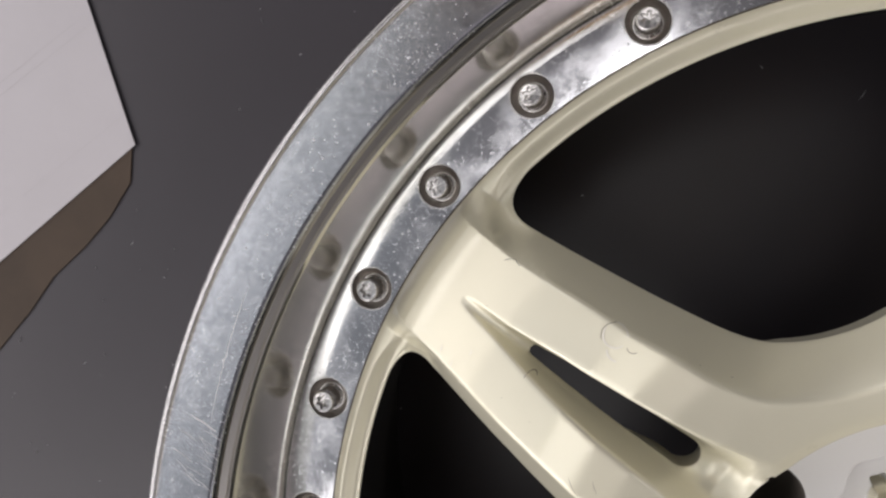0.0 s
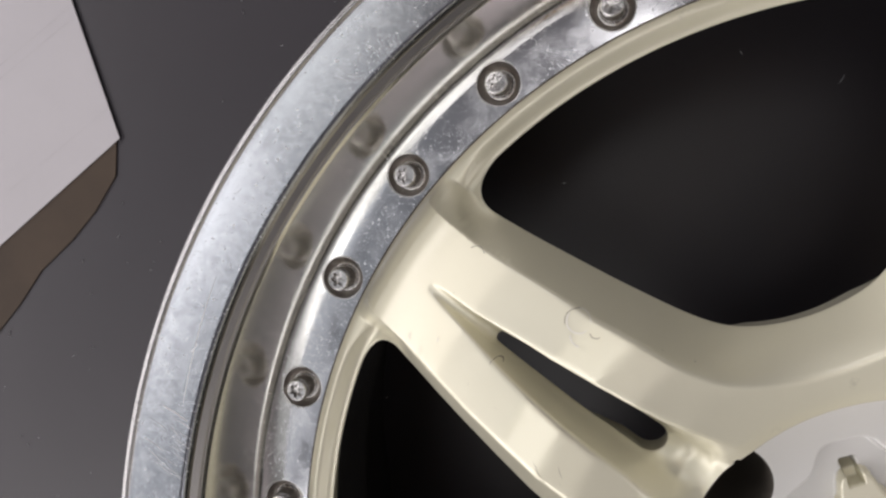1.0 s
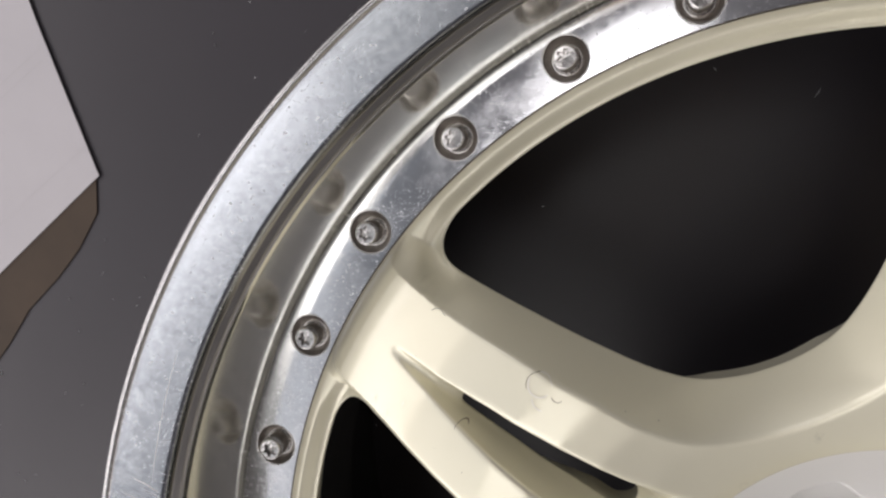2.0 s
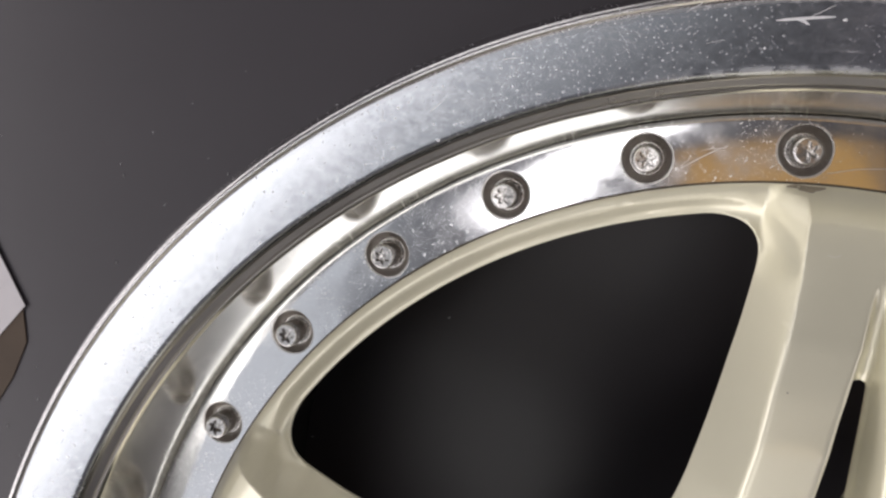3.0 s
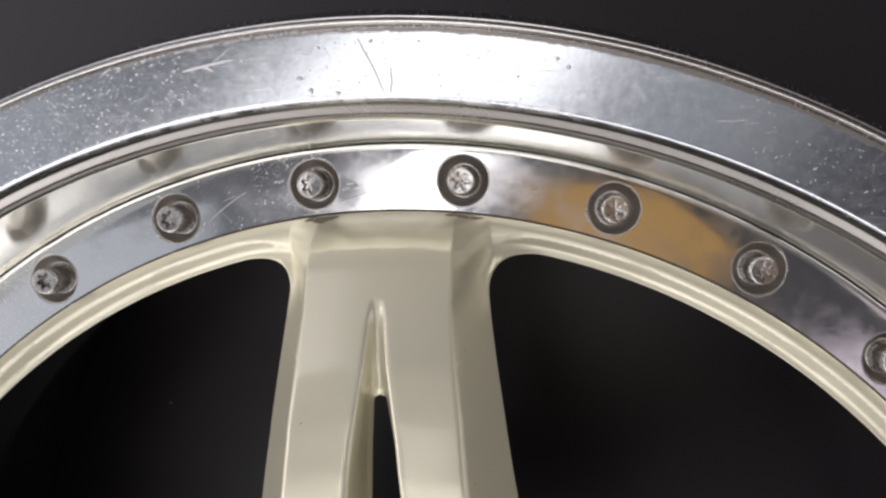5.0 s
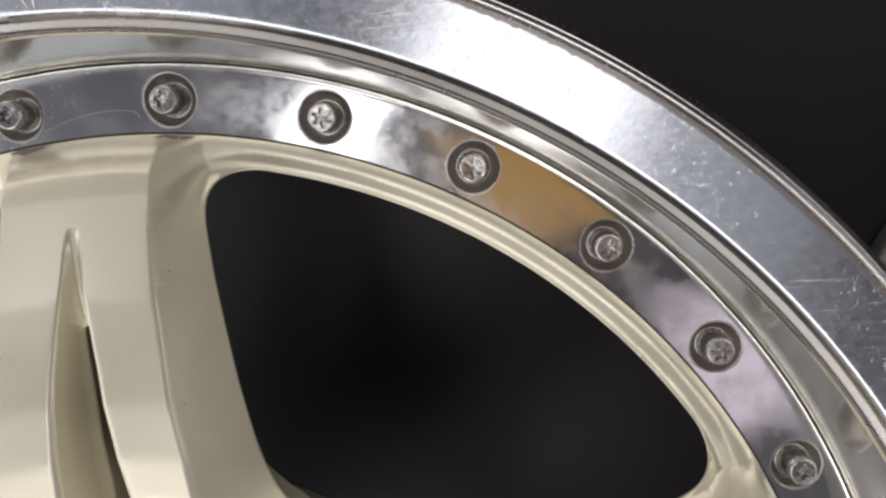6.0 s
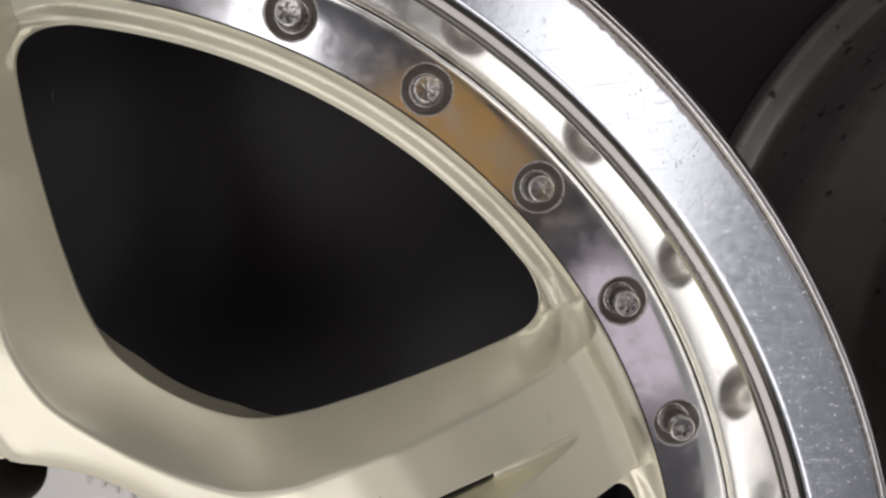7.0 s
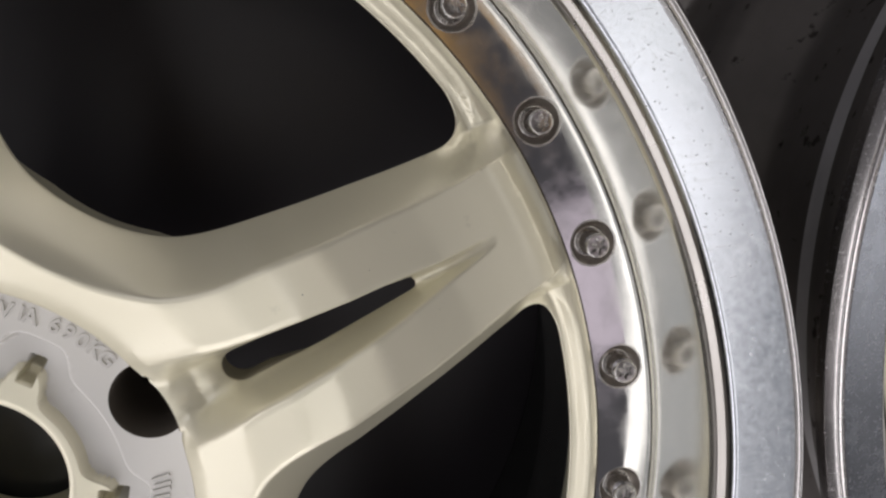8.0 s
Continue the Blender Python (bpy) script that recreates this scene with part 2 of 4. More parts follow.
def box_mesh(name, sx, sy, sz, material, bevel=0.0):
    bm = bmesh.new()
    bmesh.ops.create_cube(bm, size=1, matrix=Matrix.Diagonal((sx, sy, sz, 1)))
    if bevel:
        bmesh.ops.bevel(bm, geom=list(bm.edges), offset=bevel, segments=2, affect="EDGES")
    me = bpy.data.meshes.new(name)
    bm.to_mesh(me)
    bm.free()
    me.materials.append(material)
    return me


def revolve(name, profile, n, material):
    """A surface of revolution about z through (radius, height) points."""
    verts, faces = [], []
    for i in range(n):
        a = 2 * math.pi * i / n
        c, s = math.cos(a), math.sin(a)
        verts += [(r * c, r * s, z) for r, z in profile]
    k = len(profile)
    for i in range(n):
        j = (i + 1) % n
        for q in range(k - 1):
            faces.append((i * k + q, j * k + q, j * k + q + 1, i * k + q + 1))
    return mesh_of(name, verts, faces, material)


def rounded(points, radius, steps=4):
    """The polyline with its inner corners rounded."""
    out = [points[0]]
    for a, b, c in zip(points, points[1:], points[2:]):
        a, b, c = Vector(a), Vector(b), Vector(c)
        r = min(radius, (a - b).length * 0.45, (c - b).length * 0.45)
        p, q = b + (a - b).normalized() * r, b + (c - b).normalized() * r
        for i in range(steps + 1):
            t = i / steps
            out.append(tuple((1 - t) ** 2 * p + 2 * t * (1 - t) * b + t * t * q))
    out.append(points[-1])
    return out


# ---- the floor, and an assumed room round it ----
def slab(name, sx, sy, sz, x, y, z, material, label, category):
    ob = new(name, box_mesh(name, sx, sy, sz, material))
    ob.location = (x, y, z)
    return tagged(ob, label, category, kind="structure")


slab("floor", 5.0, 5.0, 0.1, 0, 0, -0.05, M_FLOOR, "dark grey smooth floor with dust and scratches", "floor")
# Ceiling and walls are out of view, added to bounce light and be mirrored.
slab("ceiling", 5.0, 5.0, 0.1, 0, 0, CEIL + 0.05, M_CEIL, "plain pale grey ceiling assumed out of view, for bounce light and reflections", "ceiling")
for nm, sx, sy, x, y in (("wall_north", 5.2, 0.1, 0, 2.55), ("wall_south", 5.2, 0.1, 0, -2.55),
                         ("wall_east", 0.1, 5.0, 2.55, 0), ("wall_west", 0.1, 5.0, -2.55, 0)):
    slab(nm, sx, sy, CEIL, x, y, CEIL / 2, M_BOUNCE_WALL, "plain grey wall assumed out of view, for bounce light", "wall")


def added_lamp(x, y, sx, sy, rot, label):
    """A flat lamp box on two rods, added out of view to carry a light."""
    lamp = new("ceiling_light")
    lamp.matrix_world = pose(x, y, CEIL - DROP, 0, 0, rot)
    tagged(lamp, label, "ceiling light", "ceiling lights")
    part("housing", box_mesh("housing", sx + 0.03, sy + 0.03, 0.046, M_CEIL, 0.006), lamp)
    for v in (-0.35, 0.35):
        rod = part("rod", box_mesh("rod", 0.01, 0.01, DROP - 0.02, M_CEIL, 0.002), lamp)
        rod.location = (0, v * sy, DROP / 2)


for (x, y, sx, sy, rot, *_), what in zip(LAMPS, ("white strip", "large white panel", "pale pink reflection panel", "amber reflection panel", "wide white fill panel", "long white panel", "dim white panel", "small white panel", "broad white fill panel")):
    added_lamp(x, y, sx, sy, rot, what + " light added out of view for reflections and fill, lit")


# Unseen boxes behind the added side fill.
for x, y, z, sx, sy, turn, _ in FILL_LIGHTS:
    wall_lamp = new("wall_lamp", box_mesh("wall_lamp", sx + 0.04, 0.05, sy + 0.04, M_CEIL, 0.008))
    wall_lamp.matrix_world = pose(x, y, z, 0, 0, turn) @ Matrix.Translation((0, -0.032, 0))
    tagged(wall_lamp, "wide white fill light panel added out of view at the wall, lit", "wall light", "wall lights")


# ---- the wheel ----
Z = 0.172          # height of the bolt ring's face
R_BOLT = 0.196
SPOKES = [18 + 72 * k for k in range(5)]


def lerp_table(table):
    xs, ys = zip(*sorted(table))
    return lambda v: np.interp(v, xs, ys)


def window_outline():
    """Half outline of one opening between spokes, from its foot to its top, mirrored; x points outwards along its middle line."""
    sides = [(0.0882, 0.0393), (0.0975, 0.0362), (0.112, 0.0339), (0.125, 0.0319), (0.138, 0.0302), (0.150, 0.0285), (0.1650, 0.0268)]
    polar = [(0.0905, 36), (0.0909, 32.5), (0.0930, 28)] + [(math.hypot(u, v), math.degrees(math.atan2(v, u))) for u, v in sides]
    foot = [(r * math.cos(radians(36 - a)), r * math.sin(radians(36 - a))) for r, a in polar]
    corner = (0.1588, 0.0824)
    top = [(0.1794 * math.cos(radians(a)), 0.1794 * math.sin(radians(a))) for a in (22.5, 19, 16, 13, 10, 7, 4, 1.5)]
    a, b, c = Vector(foot[-1]), Vector(corner), Vector(top[0])
    fil = [tuple((1 - t) ** 2 * a + 2 * t * (1 - t) * b + t * t * c) for t in (0.15, 0.3, 0.45, 0.6, 0.75, 0.9)]
    half = foot + fil + top
    pts = half + [(x, -y) for x, y in reversed(half[1:])]
    for _ in range(2):                      # corner cutting
        q = []
        for p, n in zip(pts, pts[1:] + pts[:1]):
            q += [(0.75 * p[0] + 0.25 * n[0], 0.75 * p[1] + 0.25 * n[1]), (0.25 * p[0] + 0.75 * n[0], 0.25 * p[1] + 0.75 * n[1])]
        pts = q
    p = np.array(pts + pts[:1])
    s = np.concatenate([[0], np.cumsum(np.hypot(*np.diff(p, axis=0).T))])
    n = 190
    t = np.linspace(0, s[-1], n + 1)[:-1]
    return np.stack([np.interp(t, s, p[:, 0]), np.interp(t, s, p[:, 1])], 1)


def turned(p, deg):
    c, s = math.cos(radians(deg)), math.sin(radians(deg))
    return p @ np.array([[c, s], [-s, c]])


WIN = window_outline()
A_SPOKE = lerp_table([(0.0, 0.019), (0.0655, 0.019), (0.070, 0.0225), (0.085, 0.0295), (0.10, 0.034), (0.112, 0.0355), (0.125, 0.035), (0.138, 0.032),
                      (0.15, 0.0285), (0.1655, 0.0222), (0.1740, 0.0187), (0.1785, 0.0161), (0.1815, 0.0128), (0.1842, 0.0076), (0.1862, 0.0020), (0.187, 0.0004), (0.2, 0.0004)])
A_RIM = lerp_table([(0.0, 0.0), (0.178, 0.0), (0.1825, 0.0012), (0.185, 0.0012), (0.187, 0.0004)])
Z_EDGE = lerp_table([(0.085, 0.009), (0.10, 0.013), (0.112, 0.0155), (0.125, 0.0152), (0.138, 0.0135), (0.15, 0.0112), (0.165, 0.0067), (0.172, 0.0030), (0.181, -0.0035)])
FACET = lerp_table([(0.078, 0.0132), (0.088, 0.0130), (0.10, 0.0120), (0.112, 0.0105), (0.125, 0.0100), (0.138, 0.0092), (0.165, 0.0083), (0.175, 0.0070), (0.181, 0.0048)])
G_HALF = lerp_table([(0.055, 0.0150), (0.065, 0.0146), (0.0717, 0.0128), (0.091, 0.0094), (0.1137, 0.0074), (0.125, 0.0062), (0.133, 0.0054), (0.1415, 0.0042), (0.151, 0.0028), (0.1575, 0.0023), (0.1640, 0.0018), (0.1662, 0.0014)])
H_HALF = lerp_table([(0.055, 0.0045), (0.087, 0.0050), (0.105, 0.0045), (0.126, 0.0034), (0.1400, 0.0020), (0.1662, 0.0004)])
G_DEEP = lerp_table([(0.060, 0.0), (0.066, 0.004), (0.075, 0.012), (0.085, 0.017), (0.10, 0.020), (0.125, 0.0175), (0.1400, 0.0105), (0.150, 0.0060), (0.158, 0.0026), (0.163, 0.0009), (0.1662, 0.0)])
SLOT_IN, SLOT_OUT = 0.0825, 0.1400
LUG_R, LUG_HOLE = 0.0578, 0.0117
PAD, BORE = 0.0652, 0.0265


def spoke_frame(p):
    """Distance along and across the nearest spoke, the radius and the angle."""
    r, a = np.hypot(p[:, 0], p[:, 1]), np.degrees(np.arctan2(p[:, 1], p[:, 0]))
    d = np.radians((a - 18 + 36) % 72 - 36)
    return r * np.cos(d), r * np.sin(d), r, a


def edge_distance(p):
    """Distance to the outline of the nearest opening."""
    a = np.degrees(np.arctan2(p[:, 1], p[:, 0]))
    turn = np.radians(54 + 72 * np.round((a - 54) / 72))
    c, s_ = np.cos(turn), np.sin(turn)
    q = np.stack([p[:, 0] * c + p[:, 1] * s_, p[:, 1] * c - p[:, 0] * s_], 1)
    side = np.roll(WIN, -1, 0) - WIN
    size = (side ** 2).sum(1)
    out = np.empty(len(p))
    for i in range(0, len(p), 4000):
        d = q[i:i + 4000, None, :] - WIN[None]
        t = np.clip((d * side).sum(-1) / size, 0, 1)
        out[i:i + 4000] = np.sqrt(((d - t[..., None] * side) ** 2).sum(-1).min(1))
    return out


def bore_rim(a):
    """Outer radius of the raised ring round the bore, with lugs beside the notches."""
    return 0.0312 + 0.0082 / (1 + (((a - 54 + 36) % 72 - 36) / 9.0) ** 6)


def face_height(p):
    u, s, r, a = spoke_frame(p)
    s = np.abs(s)
    m = np.clip((r - 0.160) / 0.012, 0, 1)
    m = m * m * (3 - 2 * m) * np.clip((s - 0.0185) / 0.009, 0, 1)
    top = A_SPOKE(r) * (1 - m) + A_RIM(r) * m
    t = edge_distance(p) / FACET(r)
    f = 0.5 * (t + 1 - np.sqrt((t - 1) ** 2 + 0.0005))
    f = np.clip(f, 0, 1)
    z = Z_EDGE(r) + (top - Z_EDGE(r)) * f
    g, h = G_HALF(u), H_HALF(u)
    w = (g - s) / np.maximum(g - h, 0.0008)
    w = 0.5 * (w + 1 - np.sqrt((w - 1) ** 2 + 0.02))
    w = np.where(w < 0.10, np.clip(w + 0.10, 0, 1) ** 2 / 0.40, w)
    w = np.where((u > 0.055) & (u < 0.1662), np.clip(w, 0, 1), 0)
    z = z - G_DEEP(u) * w
    # the sunk pad round the bore
    boss = 1 / (1 + (((a - 54 + 36) % 72 - 36) / 11.5) ** 6)
    rec = np.clip((0.0438 + 0.0072 * boss - r) / 0.0022, 0, 1)
    rec = rec * rec * (3 - 2 * rec)
    ring = np.clip((bore_rim(a) - r) / 0.0014, 0, 1)
    pad = 0.0010 - 0.0090 * rec + 0.0045 * ring
    across = np.abs(r * np.sin(np.radians((a - 54 + 36) % 72 - 36)))
    notch = np.clip((0.0024 - across) / 0.0006, 0, 1) * np.clip((r - 0.0345) / 0.0008, 0, 1) * np.clip((0.0425 - r) / 0.0010, 0, 1)
    pad = pad - 0.0080 * notch
    pin = np.hypot(p[:, 0] - 0.0081, p[:, 1] - 0.0284)
    pad = pad - 0.0060 * np.clip((0.0018 - pin) / 0.0004, 0, 1)
    k = np.clip((r - 0.0649) / 0.0009, 0, 1)
    return pad * (1 - k) + z * k


def slot_outline():
    us = np.linspace(SLOT_IN + 0.0055, SLOT_OUT, 26)
    side = np.stack([us, H_HALF(us)], 1)
    end = [(SLOT_IN + 0.0055 - 0.0055 * math.cos(t), 0.0050 * math.sin(t)) for t in np.linspace(0, math.pi / 2, 8)[:-1]]
    half = np.concatenate([np.array(end), side])
    nose = np.array([(SLOT_OUT + 0.0012, 0.0016), (SLOT_OUT + 0.0018, 0.0)])
    half = np.concatenate([half, nose])
    back = half[1:-1][::-1] * (1, -1)
    return np.concatenate([half, back])


def circle(r, n, x=0.0, y=0.0):
    t = np.arange(n) * 2 * math.pi / n
    return np.stack([x + r * np.cos(t), y + r * np.sin(t)], 1)


def inside(poly, p):
    """Even-odd test of points against one closed outline."""
    x, y = p[:, 0], p[:, 1]
    hit = np.zeros(len(p), bool)
    q = np.roll(poly, -1, 0)
    for (x1, y1), (x2, y2) in zip(poly, q):
        if y1 != y2:
            hit ^= ((y1 > y) != (y2 > y)) & (x < (x2 - x1) * (y - y1) / (y2 - y1) + x1)
    return hit


def disc_meshes():
    from mathutils.geometry import delaunay_2d_cdt
    holes = []
    slot = slot_outline()
    for k in range(5):
        holes.append(("window", turned(WIN, 54 + 72 * k)))
        holes.append(("slot", turned(slot, SPOKES[k])))
        lug = circle(LUG_HOLE, 48, LUG_R, 0)
        far = np.hypot(lug[:, 0], lug[:, 1])
        lug = lug * np.minimum(1, 0.0662 / far)[:, None]
        holes.append(("lug", turned(lug, SPOKES[k])))
    rims = [("outer", circle(0.1870, 720)), ("bore", circle(BORE, 120))]
    pts, edges = [], []
    for _, loop in holes + rims:
        n0 = len(pts)
        pts += [tuple(v) for v in loop]
        edges += [(n0 + i, n0 + (i + 1) % len(loop)) for i in range(len(loop))]
    extra = []
    # rows of points beside the openings
    nxt, prv = np.roll(WIN, -1, 0), np.roll(WIN, 1, 0)
    tan = nxt - prv
    nor = np.stack([tan[:, 1], -tan[:, 0]], 1)
    nor /= np.hypot(nor[:, 0], nor[:, 1])[:, None]
    if ((WIN + nor * 0.001 - (0.135, 0)) ** 2).sum() < ((WIN - (0.135, 0)) ** 2).sum():
        nor = -nor
    fw = FACET(np.hypot(WIN[:, 0], WIN[:, 1]))[:, None]
    for t in (0.06, 0.16, 0.3, 0.46, 0.62, 0.76, 0.86, 0.93, 1.0, 1.07, 1.16, 1.3):
        row = WIN + nor * fw * t
        for k in range(5):
            extra.append(turned(row, 54 + 72 * k))
    # rows beside the grooves
    us = np.linspace(0.0675, 0.1675, 150)
    for t in (0.0, 0.25, 0.5, 0.74, 0.88, 1.0, 1.12, 1.3):
        g, h = G_HALF(us), H_HALF(us)
        s = h + (g - h) * t + (0.0004 * (t - 1) / 0.1 if t > 1 else 0)
        for sign in (1, -1):
            for k in range(5):
                extra.append(turned(np.stack([us, sign * s], 1), SPOKES[k]))
    for r in (0.0295, 0.0310, 0.0484, 0.052, 0.056,
              0.060, 0.0636, 0.0645, 0.0649, 0.0652, 0.0655, 0.0658, 0.0663, 0.0672):
        extra.append(circle(r, 200))
    us = np.linspace(0.150, 0.1866, 46)
    for v in (0.0178, 0.0182, 0.0185, 0.0188, 0.0195, 0.0215, 0.0235, 0.0255, 0.0268, 0.0275, 0.0282):
        for sign in (1, -1):
            for k in range(5):
                extra.append(turned(np.stack([us, np.full(46, sign * v)], 1), SPOKES[k]))
    for r in np.arange(0.0285, 0.0540, 0.0004):
        extra.append(circle(r, 400))
    nu, ns = np.meshgrid(np.linspace(0.0339, 0.0436, 24), np.linspace(-0.0034, 0.0034, 19))
    for k in range(5):
        extra.append(turned(np.stack([nu.ravel(), ns.ravel()], 1), 54 + 72 * k))
    for r in (0.1862, 0.1853, 0.1842, 0.1829, 0.1815, 0.1800, 0.1796, 0.1792, 0.1788, 0.1784, 0.1780, 0.1774):
        extra.append(circle(r, 540))
    gx, gy = np.meshgrid(np.arange(-0.186, 0.186, 0.0026), np.arange(-0.186, 0.186, 0.0026 * 0.866))
    gx[1::2] += 0.0013
    grid = np.stack([gx.ravel(), gy.ravel()], 1)
    r = np.hypot(grid[:, 0], grid[:, 1])
    grid = grid[(r < 0.1845) & (r > 0.068)]
    grid = grid[edge_distance(grid) > FACET(np.hypot(grid[:, 0], grid[:, 1])) * 1.25]
    u, s, _, _ = spoke_frame(grid)
    grid = grid[(np.abs(s) > G_HALF(u) + 0.0015) | (u > 0.1685)]
    free = np.concatenate(extra)
    rr = np.hypot(free[:, 0], free[:, 1])
    u, s, _, a = spoke_frame(free)
    ok = (rr < 0.1868) & (rr > BORE + 0.0005)
    lug = (np.hypot(u - LUG_R, s) < LUG_HOLE + 0.0004) & (rr < 0.0666)
    hole = (u > SLOT_IN - 0.0004) & (u < SLOT_OUT + 0.0022) & (np.abs(s) < H_HALF(u) + 0.0003)
    free = free[ok & ~lug & ~hole]
    near = np.zeros(len(free), bool)
    for name, loop in holes:
        if name == "window":
            near |= inside(loop, free)
    free = free[~near & (edge_distance(free) > 0.0002)]
    key = np.round(np.concatenate([free, grid]) / 0.0002).astype(int)
    _, first = np.unique(key, axis=0, return_index=True)
    pts += [tuple(v) for v in np.concatenate([free, grid])[np.sort(first)]]
    vs, _, fs, *_ = delaunay_2d_cdt([Vector(p) for p in pts], edges, [], 0, 1e-7)
    v2 = np.array([tuple(v) for v in vs])
    tri = np.array([tuple(f) for f in fs])
    mid = v2[tri].mean(1)
    keep = (np.hypot(mid[:, 0], mid[:, 1]) < 0.187) & (np.hypot(mid[:, 0], mid[:, 1]) > BORE)
    for _, loop in holes:
        keep &= ~inside(loop, mid)
    tri, mid = tri[keep], mid[keep]
    z = face_height(v2) + Z
    v3 = np.concatenate([v2, z[:, None]], 1)
    rm = np.hypot(mid[:, 0], mid[:, 1])
    made = []
    bore = rm <= bore_rim(np.degrees(np.arctan2(mid[:, 1], mid[:, 0])))
    for sel, name, material in ((rm >= PAD, "wheel_disc", M_CREAM), ((rm < PAD) & ~bore, "hub_pad", M_HUB), (bore, "bore_ring", M_CREAM)):
        t = tri[sel]
        used, inv = np.unique(t, return_inverse=True)
        made.append([name, [tuple(v) for v in v3[used]], [tuple(int(i) for i in f) for f in inv.reshape(-1, 3)], material])
    # walls of the openings, hung from their outlines
    def wall(store, loop, steps):
        zt = face_height(loop) + Z
        tan = np.roll(loop, -1, 0) - np.roll(loop, 1, 0)
        nrm = np.stack([tan[:, 1], -tan[:, 0]], 1)
        nrm /= np.hypot(nrm[:, 0], nrm[:, 1])[:, None]
        c = loop.mean(0)
        if ((loop + nrm * 0.0005 - c) ** 2).sum() > ((loop - c) ** 2).sum():
            nrm = -nrm
        n, base = len(loop), len(store[1])
        ease = np.clip((np.hypot(loop[:, 0], loop[:, 1]) - 0.093) / 0.02, 0.05, 1)      # steeper at the foot of an opening
        for off, dz, level in steps:
            p = loop + nrm * (off * ease[:, None] if off < 0 else off)
            zz = zt + dz if level is None else np.full(n, level)
            store[1] += [(float(a), float(b), float(h)) for (a, b), h in zip(p, zz)]
        for q in range(len(steps) - 1):
            for i in range(n):
                j = (i + 1) % n
                store[2].append((base + q * n + i, base + q * n + j, base + (q + 1) * n + j, base + (q + 1) * n + i))
    for name, loop in holes:
        if name == "window":
            wall(made[0], loop, [(0, 0, None), (0.0003, -0.0005, None), (0.0002, -0.0012, None), (-0.0012, -0.0026, None), (-0.0050, -0.0065, None), (-0.0085, -0.0110, None)])
        elif name == "slot":
            wall(made[0], loop, [(0, 0, None), (0.0003, -0.0004, None), (0.0002, -0.0015, None), (-0.0020, -0.006, None), (-0.0040, -0.012, None)])
    wall(made[0], circle(0.1870, 720), [(0, 0, None), (-0.0004, -0.0005, None), (-0.0004, 0, Z - 0.03)])
    wall(made[2], circle(BORE, 120), [(0, 0, None), (0.0003, -0.0006, None), (0.0003, 0, Z - 0.05)])
    for name, loop in holes:
        if name == "lug":
            lug = ["lug_hole", [], [], M_HOLE]
            wall(lug, loop, [(0, 0, None), (0.0004, -0.0005, None), (0.0006, 0, Z - 0.02), (0.0030, 0, Z - 0.024), (0.0031, 0, Z - 0.05)])
            made.append(lug)
    out = []
    for n, v, f, m in made:
        me = welded(mesh_of(n, v, f, m))
        out += split_disc(me) if n == "wheel_disc" else [(n, me)]
    return out


def split_disc(me):
    """The painted disc as five twin spokes and the rim band that joins them, with the normals of the whole."""
    nor = [tuple(q.vector) for q in me.vertex_normals]
    groups = {}
    for p in me.polygons:
        c = p.center
        a = math.degrees(math.atan2(c.y, c.x))
        groups.setdefault("disc_rim" if math.hypot(c.x, c.y) > 0.1815 else int(((a - 18 + 36) % 360) // 72), []).append(tuple(p.vertices))
    out = []
    for key in sorted(groups, key=str):
        ids = sorted({i for f in groups[key] for i in f})
        at = {i: n for n, i in enumerate(ids)}
        name = key if key == "disc_rim" else "spoke"
        sub = mesh_of(name, [me.vertices[i].co for i in ids], [tuple(at[i] for i in f) for f in groups[key]], M_CREAM)
        sub.normals_split_custom_set_from_vertices([nor[i] for i in ids])
        out.append((name, sub))
    bpy.data.meshes.remove(me)
    return out


def welded(me):
    bm = bmesh.new()
    bm.from_mesh(me)
    bmesh.ops.remove_doubles(bm, verts=list(bm.verts), dist=1e-6)
    bmesh.ops.recalc_face_normals(bm, faces=list(bm.faces))
    bm.to_mesh(me)
    bm.free()
    return me


def crown(r):
    """Fall of the bolt ring's face towards its rounded outer side."""
    return -3.4 * max(0.0, r - 0.1975) ** 2


def slope(r):
    return -6.8 * max(0.0, r - 0.1975)


